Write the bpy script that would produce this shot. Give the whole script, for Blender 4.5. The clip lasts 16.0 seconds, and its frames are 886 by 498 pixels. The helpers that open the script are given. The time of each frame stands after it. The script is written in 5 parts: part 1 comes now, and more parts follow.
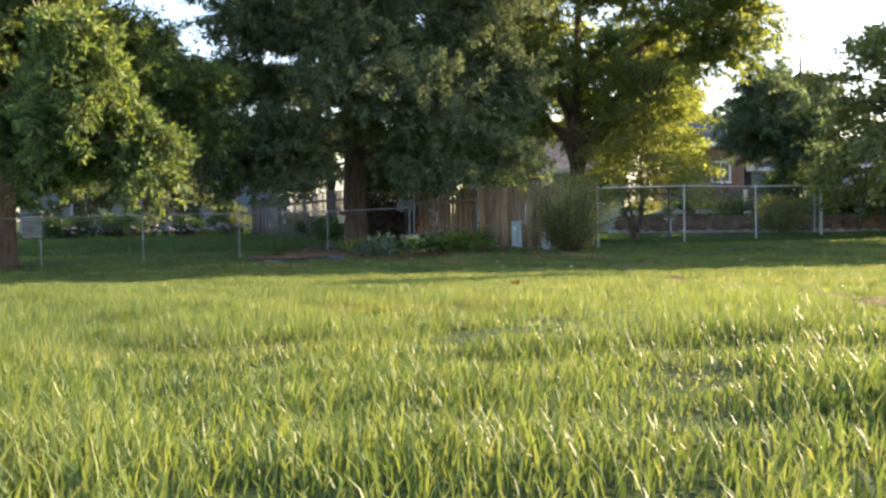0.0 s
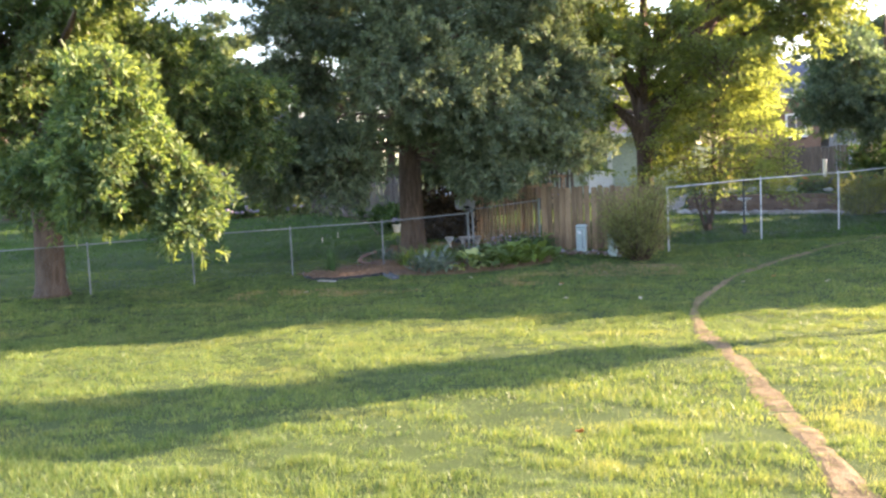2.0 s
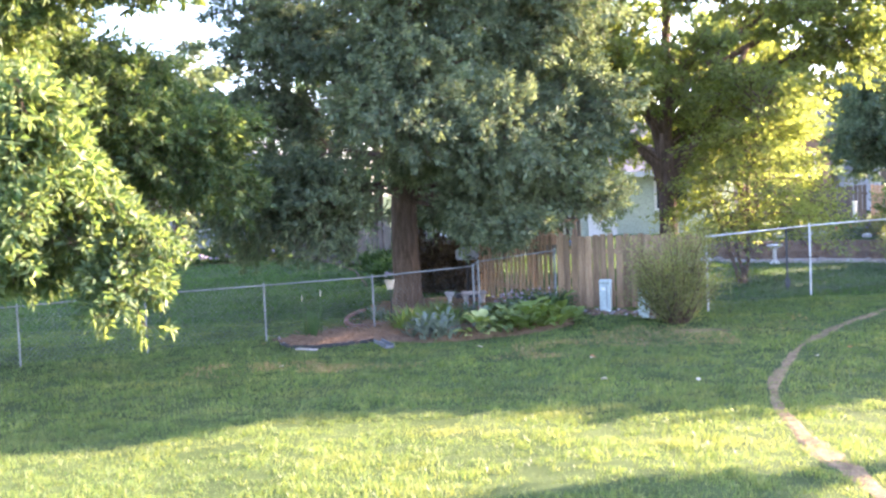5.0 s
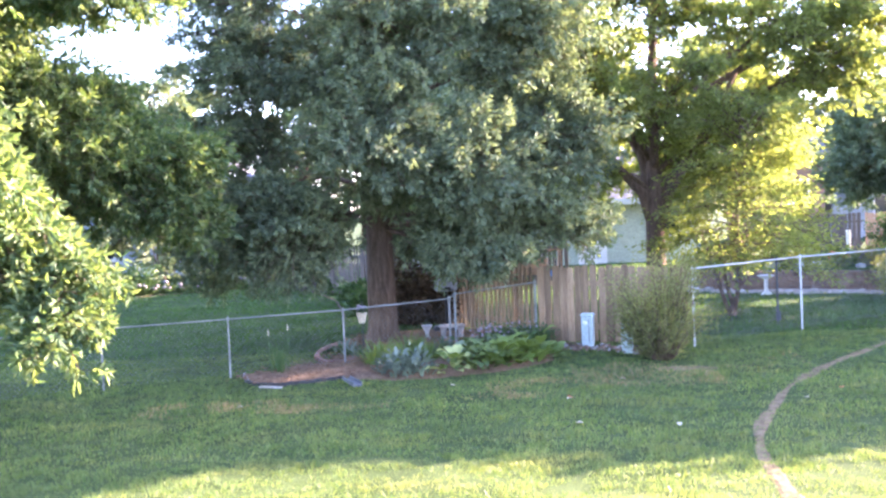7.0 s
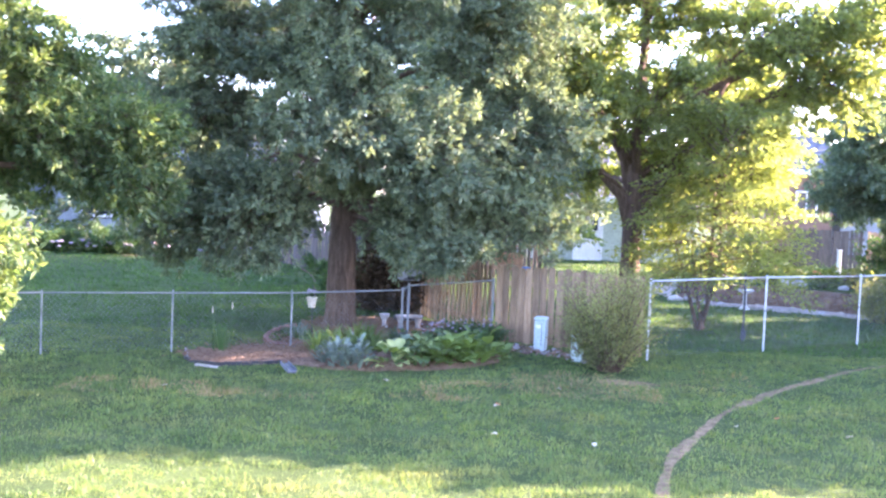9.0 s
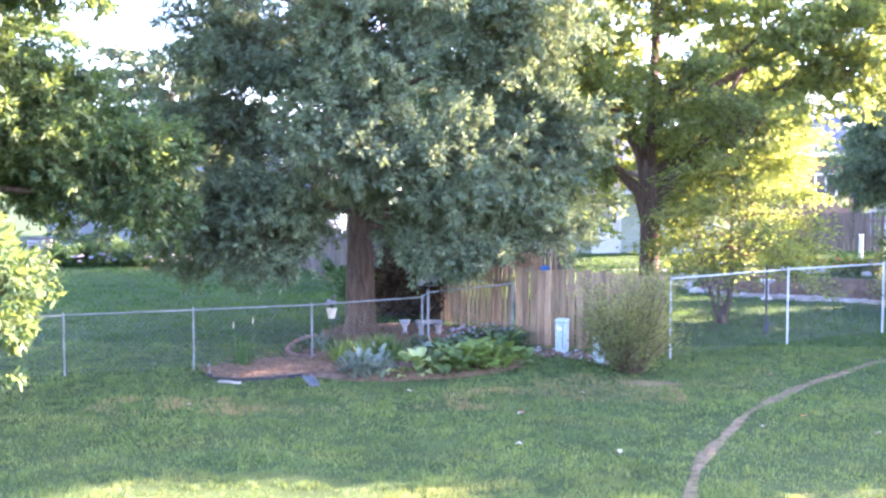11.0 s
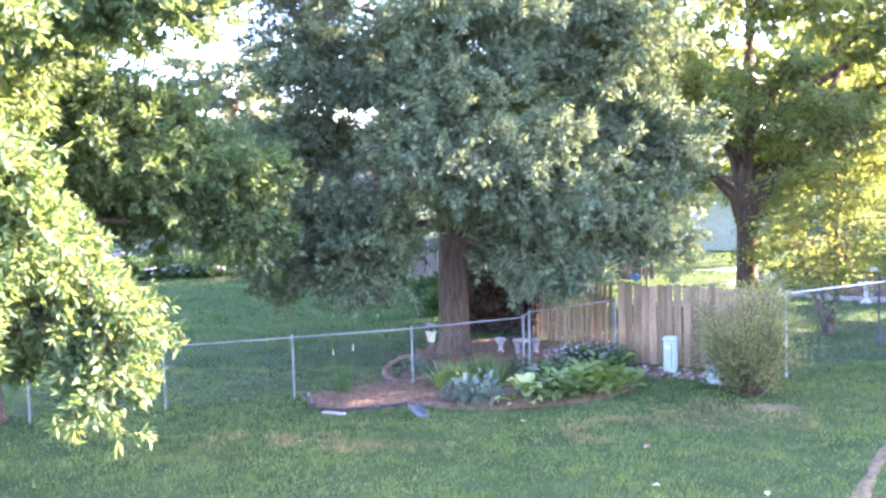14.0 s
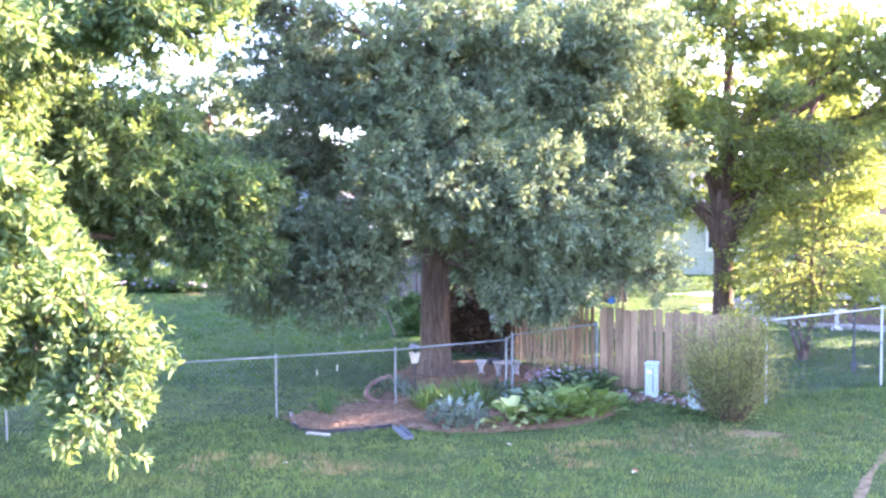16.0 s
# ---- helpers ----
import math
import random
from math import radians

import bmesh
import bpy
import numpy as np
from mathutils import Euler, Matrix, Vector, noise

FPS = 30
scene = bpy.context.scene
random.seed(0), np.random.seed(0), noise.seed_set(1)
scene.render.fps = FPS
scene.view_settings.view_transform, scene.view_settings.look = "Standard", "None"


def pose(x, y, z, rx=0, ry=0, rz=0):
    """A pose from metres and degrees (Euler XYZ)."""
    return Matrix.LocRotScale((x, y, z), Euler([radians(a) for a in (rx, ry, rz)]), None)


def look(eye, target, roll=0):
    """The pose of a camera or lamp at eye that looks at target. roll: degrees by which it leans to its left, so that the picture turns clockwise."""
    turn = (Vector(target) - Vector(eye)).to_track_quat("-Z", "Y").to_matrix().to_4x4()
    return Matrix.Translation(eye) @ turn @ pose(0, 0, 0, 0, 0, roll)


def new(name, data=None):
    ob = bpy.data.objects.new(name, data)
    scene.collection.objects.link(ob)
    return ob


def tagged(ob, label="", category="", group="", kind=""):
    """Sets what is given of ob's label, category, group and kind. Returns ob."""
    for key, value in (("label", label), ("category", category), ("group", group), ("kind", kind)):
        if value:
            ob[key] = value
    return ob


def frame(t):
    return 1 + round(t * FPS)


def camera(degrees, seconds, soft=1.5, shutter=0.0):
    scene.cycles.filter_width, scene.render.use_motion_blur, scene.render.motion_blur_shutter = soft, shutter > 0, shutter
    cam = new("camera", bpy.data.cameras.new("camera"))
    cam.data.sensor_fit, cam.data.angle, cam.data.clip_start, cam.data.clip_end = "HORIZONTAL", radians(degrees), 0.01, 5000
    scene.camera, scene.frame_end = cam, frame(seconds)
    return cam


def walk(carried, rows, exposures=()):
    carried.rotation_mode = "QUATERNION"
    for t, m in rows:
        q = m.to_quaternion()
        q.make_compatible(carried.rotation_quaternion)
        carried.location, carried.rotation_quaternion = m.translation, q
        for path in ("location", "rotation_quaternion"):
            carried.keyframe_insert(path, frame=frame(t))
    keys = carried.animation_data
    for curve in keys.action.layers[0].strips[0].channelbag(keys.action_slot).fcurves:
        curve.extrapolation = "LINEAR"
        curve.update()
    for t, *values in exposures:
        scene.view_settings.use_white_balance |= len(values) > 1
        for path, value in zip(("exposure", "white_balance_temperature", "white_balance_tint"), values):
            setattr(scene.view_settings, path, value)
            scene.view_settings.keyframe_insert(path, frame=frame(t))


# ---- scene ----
cam = camera(47.8, 16.0, soft=2.5)
PATH = [
    (0, (-0.597, -7.964, 0.644), (-0.517, -5.966, 0.584), -1.1),
    (0.5, (-0.616, -7.939, 1.002), (-0.582, -5.941, 0.908), -1.7),
    (1, (-0.65, -7.778, 1.359), (-0.636, -5.778, 1.329), -7.1),
    (1.5, (-0.56, -7.42, 1.692), (-0.589, -5.425, 1.552), -3.5),
    (2, (-0.416, -6.982, 1.964), (-0.472, -4.991, 1.783), -2.7),
    (2.5, (-0.245, -6.428, 2.057), (-0.317, -4.44, 1.852), 1.5),
    (3, (-0.176, -5.846, 2.06), (-0.264, -3.857, 1.875), 4.6),
    (3.5, (-0.327, -5.331, 2.061), (-0.423, -3.34, 1.905), 0.7),
    (3.7, (-0.401, -5.113, 2.046), (-0.484, -3.12, 1.91), -0.1),
    (5.8, (-0.808, -3.849, 2.132), (-0.822, -1.851, 2.052), -3.1),
    (6, (-0.764, -3.779, 2.153), (-0.778, -1.78, 2.089), -2.6),
    (6.5, (-0.605, -3.633, 2.17), (-0.631, -1.634, 2.117), -2.3),
    (7, (-0.406, -3.478, 2.122), (-0.419, -1.479, 2.065), -2.5),
    (7.5, (-0.134, -3.308, 2.091), (-0.132, -1.309, 2.029), -1.1),
    (8, (0.15, -3.192, 2.124), (0.142, -1.194, 2.029), 0.3),
    (8.5, (0.389, -3.167, 2.236), (0.351, -1.17, 2.135), 1.1),
    (9, (0.569, -3.202, 2.341), (0.515, -1.205, 2.239), 2.3),
    (9.2, (0.631, -3.217, 2.346), (0.575, -1.22, 2.259), 1.7),
    (11.5, (0.54, -3.094, 2.592), (0.448, -1.1, 2.467), -0.1),
    (12, (0.433, -2.994, 2.66), (0.334, -1.001, 2.529), 0.2),
    (12.5, (0.294, -2.923, 2.768), (0.181, -0.931, 2.635), 0.3),
    (13, (0.108, -2.834, 2.825), (-0.022, -0.843, 2.682), -0.4),
    (13.5, (-0.08, -2.757, 2.88), (-0.235, -0.768, 2.741), -1.1),
    (14, (-0.226, -2.68, 2.941), (-0.412, -0.693, 2.808), -1.6),
    (14.5, (-0.392, -2.594, 2.99), (-0.584, -0.606, 2.875), -2.5),
    (15, (-0.515, -2.584, 3.035), (-0.684, -0.594, 2.927), -2.1),
    (15.5, (-0.523, -2.607, 3.048), (-0.66, -0.615, 2.943), -1.0),
    (16, (-0.566, -2.709, 3.002), (-0.676, -0.714, 2.903), -0.4),
]
walk(cam, [(t, look(e, g, r)) for t, e, g, r in PATH], [(0, 2.2, 6350, 21), (0.5, 2.6, 6350, 22), (1.5, 3.03, 6350, 25), (3.5, 3.58, 6050, 30), (6.0, 4.05, 5650, 37), (9.0, 4.28, 5430, 41), (16.0, 4.6, 5370, 43)])

# ---- light ----
SUN_AZ, SUN_EL = radians(67.5), radians(19)      # from +y towards +x, above the horizon
world = bpy.data.worlds.new("evening_sky")
scene.world = world
world.use_nodes = True
wn = world.node_tree.nodes
sky = wn.new("ShaderNodeTexSky")
sky.sky_type, sky.sun_disc = "NISHITA", False
sky.sun_elevation, sky.sun_rotation = SUN_EL, SUN_AZ
sky.air_density, sky.dust_density, sky.ozone_density = 1.0, 1.2, 1.0
wn["Background"].inputs[1].default_value = 0.1
world.node_tree.links.new(sky.outputs[0], wn["Background"].inputs[0])
sun_data = bpy.data.lights.new("sun", "SUN")
sun_data.energy, sun_data.angle, sun_data.color = 4.35, radians(0.6), (1.0, 0.78, 0.49)
sun = new("sun", sun_data)
SUN_TO = Vector((math.sin(SUN_AZ) * math.cos(SUN_EL), math.cos(SUN_AZ) * math.cos(SUN_EL), math.sin(SUN_EL)))
sun.matrix_world = look(SUN_TO * 60, (0, 0, 0))

# ---- materials ----


def nodes_of(name, rough=0.8, metal=0.0):
    m = bpy.data.materials.new(name)
    m.use_nodes = True
    nt = m.node_tree
    b = nt.nodes["Principled BSDF"]
    b.inputs["Roughness"].default_value, b.inputs["Metallic"].default_value = rough, metal
    if rough >= 0.9:
        b.inputs["Specular IOR Level"].default_value = 0.1
    return m, nt, b


def ramp_node(nt, fac, stops):
    r = nt.nodes.new("ShaderNodeValToRGB")
    el = r.color_ramp.elements
    while len(el) < len(stops):
        el.new(0.5)
    for e, (p, c) in zip(el, stops):
        e.position, e.color = p, (*c, 1)
    nt.links.new(fac, r.inputs[0])
    return r.outputs[0]


def noise_node(nt, scale, detail=4.0, coords="Object", stretch=None):
    tc = nt.nodes.new("ShaderNodeTexCoord")
    n = nt.nodes.new("ShaderNodeTexNoise")
    n.inputs["Scale"].default_value, n.inputs["Detail"].default_value = scale, detail
    if coords == "World":
        g = nt.nodes.new("ShaderNodeNewGeometry")
        src = g.outputs["Position"]
    else:
        src = tc.outputs[coords]
    if stretch:
        mp = nt.nodes.new("ShaderNodeMapping")
        mp.inputs["Scale"].default_value = stretch
        nt.links.new(src, mp.inputs[0])
        src = mp.outputs[0]
    nt.links.new(src, n.inputs["Vector"])
    return n.outputs["Fac"]


def mix_colour(nt, fac, a, b, mode="MIX"):
    m = nt.nodes.new("ShaderNodeMix")
    m.data_type, m.blend_type = "RGBA", mode
    for sock, v in ((m.inputs[0], fac), (m.inputs[6], a), (m.inputs[7], b)):
        if isinstance(v, (int, float)):
            sock.default_value = v
        elif isinstance(v, tuple):
            sock.default_value = (*v, 1)
        else:
            nt.links.new(v, sock)
    return m.outputs[2]


def bump_to(nt, b, fac, strength=0.3, dist=0.01):
    bp = nt.nodes.new("ShaderNodeBump")
    bp.inputs["Strength"].default_value, bp.inputs["Distance"].default_value = strength, dist
    nt.links.new(fac, bp.inputs["Height"])
    nt.links.new(bp.outputs[0], b.inputs["Normal"])


def surface(name, dark, light, scale=6.0, rough=0.8, metal=0.0, stretch=None, bump=0.3, dist=0.01, fine=60.0, per_object=0.0):
    """A surface that varies at two scales between two colours, with fine relief."""
    m, nt, b = nodes_of(name, rough, metal)
    big = noise_node(nt, scale, 5, "World", stretch)
    small = noise_node(nt, fine, 3, "World", stretch)
    col = ramp_node(nt, big, [(0.3, dark), (0.7, light)])
    grain = ramp_node(nt, small, [(0.3, (0.72, 0.72, 0.72)), (0.7, (1.12, 1.12, 1.12))])
    col = mix_colour(nt, 1.0, col, grain, "MULTIPLY")
    if per_object:
        oi = nt.nodes.new("ShaderNodeObjectInfo")
        v = ramp_node(nt, oi.outputs["Random"], [(0.0, (1 - per_object,) * 3), (1.0, (1 + per_object,) * 3)])
        col = mix_colour(nt, 1.0, col, v, "MULTIPLY")
    nt.links.new(col, b.inputs["Base Color"])
    bump_to(nt, b, small, bump, dist)
    return m


def leaf_material(name, dark, light, through_col, amount=0.4, rough=0.5, patch=0.7, dry=None, patch_amount=0.0, gloss=0.35, pale=None):
    """Foliage: varies leaf by leaf and in patches, and lets light through."""
    m, nt, b = nodes_of(name, rough)
    geo = nt.nodes.new("ShaderNodeNewGeometry")
    col = ramp_node(nt, geo.outputs["Random Per Island"], [(0.0, dark), (1.0, light)] if not pale else [(0.0, dark), (0.78, light), (1.0, pale)])
    big = noise_node(nt, patch, 3, "World")
    shade = ramp_node(nt, big, [(0.3, (0.72, 0.75, 0.8)), (0.7, (1.2, 1.15, 1.0))])
    col = mix_colour(nt, 1.0, col, shade, "MULTIPLY")
    if dry:
        where = ramp_node(nt, noise_node(nt, patch * 0.8, 4, "World", (1.0, 2.2, 1.0)), [(0.52, (0, 0, 0)), (0.72, (patch_amount,) * 3)])
        col = mix_colour(nt, where, col, dry)
    nt.links.new(col, b.inputs["Base Color"])
    b.inputs["Specular IOR Level"].default_value = gloss
    tr = nt.nodes.new("ShaderNodeBsdfTranslucent")
    tcol = mix_colour(nt, 1.0, col, through_col, "MULTIPLY")
    nt.links.new(tcol, tr.inputs[0])
    mx = nt.nodes.new("ShaderNodeMixShader")
    mx.inputs[0].default_value = amount
    nt.links.new(b.outputs[0], mx.inputs[1])
    nt.links.new(tr.outputs[0], mx.inputs[2])
    nt.links.new(mx.outputs[0], nt.nodes["Material Output"].inputs[0])
    return m


M_SOIL = surface("lawn_thatch", (0.036, 0.058, 0.018), (0.068, 0.096, 0.030), 1.3, 0.95, bump=0.6, dist=0.02, fine=45)
M_GRASS = leaf_material("grass_blades", (0.069, 0.134, 0.044), (0.140, 0.210, 0.080), (1.78, 1.48, 0.66), 0.45, 0.42, 0.8, (0.27, 0.26, 0.11), 0.35, 0.22, (0.200, 0.250, 0.105))
# lawn green made darker: the neighbouring yard's deeper shade is in the colour
M_YARD = leaf_material("shade_darkened_grass", (0.040, 0.090, 0.029), (0.096, 0.166, 0.058), (1.5, 1.4, 0.6), 0.4, 0.7, 0.5, gloss=0.1)
M_STRAW = leaf_material("straw_grass", (0.22, 0.16, 0.085), (0.40, 0.31, 0.19), (1.4, 1.2, 0.6), 0.3, 0.7, 0.8, gloss=0.2)
M_DIRT = surface("worn_dirt", (0.112, 0.084, 0.044), (0.240, 0.182, 0.106), 9, 0.95, bump=0.8, dist=0.02, fine=60)
M_MULCH = surface("bark_mulch", (0.16, 0.102, 0.060), (0.30, 0.200, 0.124), 9, 0.95, bump=0.9, dist=0.03, fine=55)
M_CHIPS = leaf_material("bark_shreds", (0.135, 0.086, 0.055), (0.27, 0.180, 0.118), (1, 1, 1), 0.02, 0.9, gloss=0.05)
M_BARK = surface("oak_bark", (0.088, 0.060, 0.042), (0.200, 0.142, 0.102), 3, 0.9, stretch=(6, 6, 1.2), bump=0.9, dist=0.03, fine=14)
M_PIN = leaf_material("pin_oak_leaves", (0.064, 0.120, 0.054), (0.192, 0.250, 0.112), (1.55, 1.5, 0.6), 0.45, 0.45, gloss=0.22)
M_MAIN = leaf_material("shade_oak_leaves", (0.108, 0.148, 0.094), (0.218, 0.262, 0.160), (1.45, 1.5, 0.8), 0.26, 0.65, gloss=0.08)
M_ASH = leaf_material("bright_leaves", (0.140, 0.178, 0.072), (0.262, 0.290, 0.125), (1.55, 1.62, 0.62), 0.60, 0.55, gloss=0.15)
M_BLUELEAF = leaf_material("blue_green_leaves", (0.110, 0.165, 0.120), (0.225, 0.290, 0.210), (1.4, 1.5, 0.8), 0.3, 0.6, gloss=0.12)
M_HOSTA = leaf_material("hosta_leaves", (0.080, 0.142, 0.034), (0.20, 0.27, 0.085), (1.4, 1.4, 0.6), 0.3, 0.4)
M_DARKLEAF = leaf_material("bed_leaves", (0.035, 0.075, 0.028), (0.085, 0.15, 0.05), (1.4, 1.4, 0.6), 0.3, 0.4)
M_SILVER = leaf_material("silver_leaves", (0.125, 0.165, 0.122), (0.225, 0.275, 0.215), (1.0, 1.1, 0.9), 0.2, 0.7)
M_SHRUB = leaf_material("shrub_leaves", (0.14, 0.170, 0.062), (0.29, 0.310, 0.125), (1.6, 1.5, 0.6), 0.38, 0.5)
M_PICKET = surface("weathered_cedar", (0.195, 0.122, 0.066), (0.385, 0.262, 0.150), 2.5, 0.85, stretch=(7, 7, 0.8), bump=0.4, fine=20, per_object=0.32)
M_GREYWOOD = surface("grey_wood", (0.078, 0.064, 0.053), (0.15, 0.125, 0.104), 2.5, 0.85, stretch=(7, 7, 0.8), bump=0.4, fine=20, per_object=0.2)
M_BROWNWOOD = surface("stained_wood", (0.34, 0.19, 0.11), (0.48, 0.29, 0.17), 2.5, 0.8, stretch=(7, 7, 0.8), bump=0.3, fine=20, per_object=0.15)
M_GALV = surface("galvanised_steel", (0.16, 0.17, 0.165), (0.27, 0.28, 0.27), 5, 0.55, 0.2, bump=0.1, dist=0.002)
M_PALEPOST = surface("pale_aluminium", (0.48, 0.50, 0.50), (0.62, 0.63, 0.63), 5, 0.5, 0.2, bump=0.1, dist=0.002)
M_BLUESTONE = surface("blue_grey_concrete", (0.095, 0.103, 0.110), (0.16, 0.170, 0.178), 5, 0.85, bump=0.3, dist=0.01, fine=40)
M_WIRE = surface("chain_link_wire", (0.20, 0.215, 0.21), (0.32, 0.335, 0.33), 5, 0.5, 0.6, bump=0.1, dist=0.001)
M_DARKSTEEL = surface("dark_steel", (0.03, 0.035, 0.04), (0.06, 0.065, 0.07), 5, 0.5, 0.3, bump=0.1, dist=0.002)
M_PEDESTAL = surface("pale_green_enamel", (0.38, 0.48, 0.46), (0.49, 0.58, 0.56), 2, 0.45, bump=0.08, dist=0.002, fine=30)
M_STONE = surface("grey_stone", (0.26, 0.24, 0.22), (0.46, 0.43, 0.40), 6, 0.9, bump=0.6, dist=0.02, fine=30)
M_CONCRETE = surface("pale_concrete", (0.38, 0.38, 0.37), (0.56, 0.56, 0.54), 4, 0.85, bump=0.3, dist=0.01, fine=40)
M_BLOCK = surface("retaining_block", (0.15, 0.100, 0.072), (0.26, 0.185, 0.138), 5, 0.9, bump=0.5, dist=0.02, fine=35, per_object=0.25)
M_GRAVEL = surface("pale_gravel", (0.30, 0.27, 0.23), (0.50, 0.46, 0.41), 14, 0.95, bump=0.9, dist=0.03, fine=38)
M_TANWALL = surface("tan_siding", (0.15, 0.095, 0.068), (0.22, 0.145, 0.105), 1.5, 0.8, bump=0.2, fine=20)
M_BLACK = surface("black_plastic", (0.012, 0.012, 0.013), (0.03, 0.03, 0.032), 6, 0.5, bump=0.1, dist=0.003)
M_TAN = surface("cream_plastic", (0.50, 0.42, 0.30), (0.62, 0.54, 0.40), 4, 0.5, bump=0.08, dist=0.002)
M_WHITE = surface("white_paint", (0.70, 0.71, 0.71), (0.82, 0.82, 0.81), 3, 0.6, bump=0.1, dist=0.003)
M_GREENWALL = surface("pale_green_siding", (0.35, 0.41, 0.34), (0.45, 0.51, 0.43), 1.2, 0.7, bump=0.15, fine=20)
M_BLUEWALL = surface("pale_blue_siding", (0.30, 0.35, 0.42), (0.40, 0.46, 0.53), 1.2, 0.7, bump=0.15, fine=20)
M_ROOF = surface("grey_shingles", (0.10, 0.10, 0.11), (0.20, 0.20, 0.21), 3, 0.9, bump=0.5, dist=0.02, fine=12)
# near-black brown leaves, the deep shade behind the oak put into the colour
M_SHADELEAF = leaf_material("shade_dark_leaves", (0.050, 0.036, 0.026), (0.105, 0.078, 0.052), (1.3, 1.1, 0.8), 0.2, 0.6, gloss=0.1)
M_BRICK = surface("pink_brick", (0.24, 0.135, 0.105), (0.36, 0.225, 0.180), 6, 0.9, bump=0.4, fine=30, per_object=0.2)
M_VARIEG = leaf_material("cream_edged_leaves", (0.30, 0.36, 0.12), (0.42, 0.46, 0.20), (1.2, 1.2, 0.7), 0.3, 0.5)
M_FERN = leaf_material("mid_green_leaves", (0.078, 0.130, 0.046), (0.165, 0.222, 0.090), (1.4, 1.4, 0.6), 0.3, 0.5)
M_BOARD = surface("grey_plastic_board", (0.22, 0.235, 0.25), (0.30, 0.315, 0.33), 3, 0.5, bump=0.08, dist=0.002)
M_RED = surface("orange_red_petals", (0.55, 0.12, 0.05), (0.75, 0.25, 0.10), 9, 0.6)
M_FLOWER = surface("pale_petals", (0.20, 0.17, 0.21), (0.32, 0.28, 0.32), 9, 0.6)
M_BLUE = surface("blue_plastic", (0.04, 0.16, 0.50), (0.07, 0.24, 0.62), 5, 0.45)


def glass_pane():
    m, nt, b = nodes_of("window_glass", 0.06)
    b.inputs["Base Color"].default_value = (0.03, 0.04, 0.05, 1)
    n = noise_node(nt, 2.0, 2, "World")
    bump_to(nt, b, n, 0.05, 0.01)
    return m


M_GLASS = glass_pane()

# ---- building tools ----


def mesh_of(name, verts, faces, material):
    me = bpy.data.meshes.new(name)
    me.from_pydata([tuple(v) for v in verts], [], faces)
    me.materials.append(material)
    me.update()
    return me


def part(name, bm, material, parent=None, label="", smooth=False):
    me = bpy.data.meshes.new(name)
    bm.to_mesh(me)
    bm.free()
    me.materials.append(material)
    if smooth:
        for p in me.polygons:
            p.use_smooth = True
    ob = new(name, me)
    ob.parent = parent
    if label:
        tagged(ob, label)
    return ob


def shared(name, me, parent, m):
    ob = new(name, me)
    ob.parent = parent
    ob.matrix_basis = m
    return ob


def empty_at(name, x, y, z, rz=0.0):
    ob = new(name)
    ob.matrix_basis = pose(x, y, z, 0, 0, rz)
    return ob


def box(bm, cx, cy, cz, sx, sy, sz, bevel=0.0, m=None):
    geom = bmesh.ops.create_cube(bm, size=1.0)["verts"]
    bmesh.ops.scale(bm, vec=(sx, sy, sz), verts=geom)
    if bevel:
        edges = list({e for v in geom for e in v.link_edges})
        out = bmesh.ops.bevel(bm, geom=edges, offset=bevel, segments=1, affect="EDGES")
        geom = list({v for f in out["faces"] for v in f.verts} | {v for v in geom if v.is_valid})
    bmesh.ops.translate(bm, vec=(cx, cy, cz), verts=geom)
    if m:
        bmesh.ops.transform(bm, matrix=m, verts=geom)
    return geom


def boxed(sx, sy, sz, cx=0, cy=0, cz=0, bevel=0.0):
    bm = bmesh.new()
    box(bm, cx, cy, cz, sx, sy, sz, bevel)
    return bm


def lathe(profile, n=16):
    """A turned shape from (radius, height) rows."""
    bm = bmesh.new()
    rings = []
    for r, z in profile:
        rings.append([bm.verts.new((r * math.cos(2 * math.pi * i / n), r * math.sin(2 * math.pi * i / n), z)) for i in range(n)])
    for a, b in zip(rings, rings[1:]):
        for i in range(n):
            bm.faces.new((a[i], a[(i + 1) % n], b[(i + 1) % n], b[i]))
    bm.faces.new(list(reversed(rings[0])))
    bm.faces.new(rings[-1])
    return bm


def tube(pts, radii, n=6):
    """Vertices and faces of a tube along a line."""
    pts = [Vector(p) for p in pts]
    verts, faces = [], []
    for i, p in enumerate(pts):
        d = (pts[min(i + 1, len(pts) - 1)] - pts[max(i - 1, 0)]).normalized()
        side = d.cross(Vector((0.31, 0.17, 0.93)))
        if side.length < 1e-3:
            side = d.cross(Vector((1, 0, 0)))
        side.normalize()
        up = side.cross(d)
        for k in range(n):
            a = 2 * math.pi * k / n
            verts.append(p + float(radii[i]) * (math.cos(a) * side + math.sin(a) * up))
    for i in range(len(pts) - 1):
        for k in range(n):
            faces.append((i * n + k, i * n + (k + 1) % n, (i + 1) * n + (k + 1) % n, (i + 1) * n + k))
    faces.append(tuple(reversed(range(n))))
    faces.append(tuple(range((len(pts) - 1) * n, len(pts) * n)))
    return verts, faces


def tube_part(name, pts, radii, material, parent, n=8, label=""):
    v, f = tube(pts, radii, n)
    me = mesh_of(name, v, f, material)
    for p in me.polygons:
        p.use_smooth = True
    ob = new(name, me)
    ob.parent = parent
    if label:
        tagged(ob, label)
    return ob


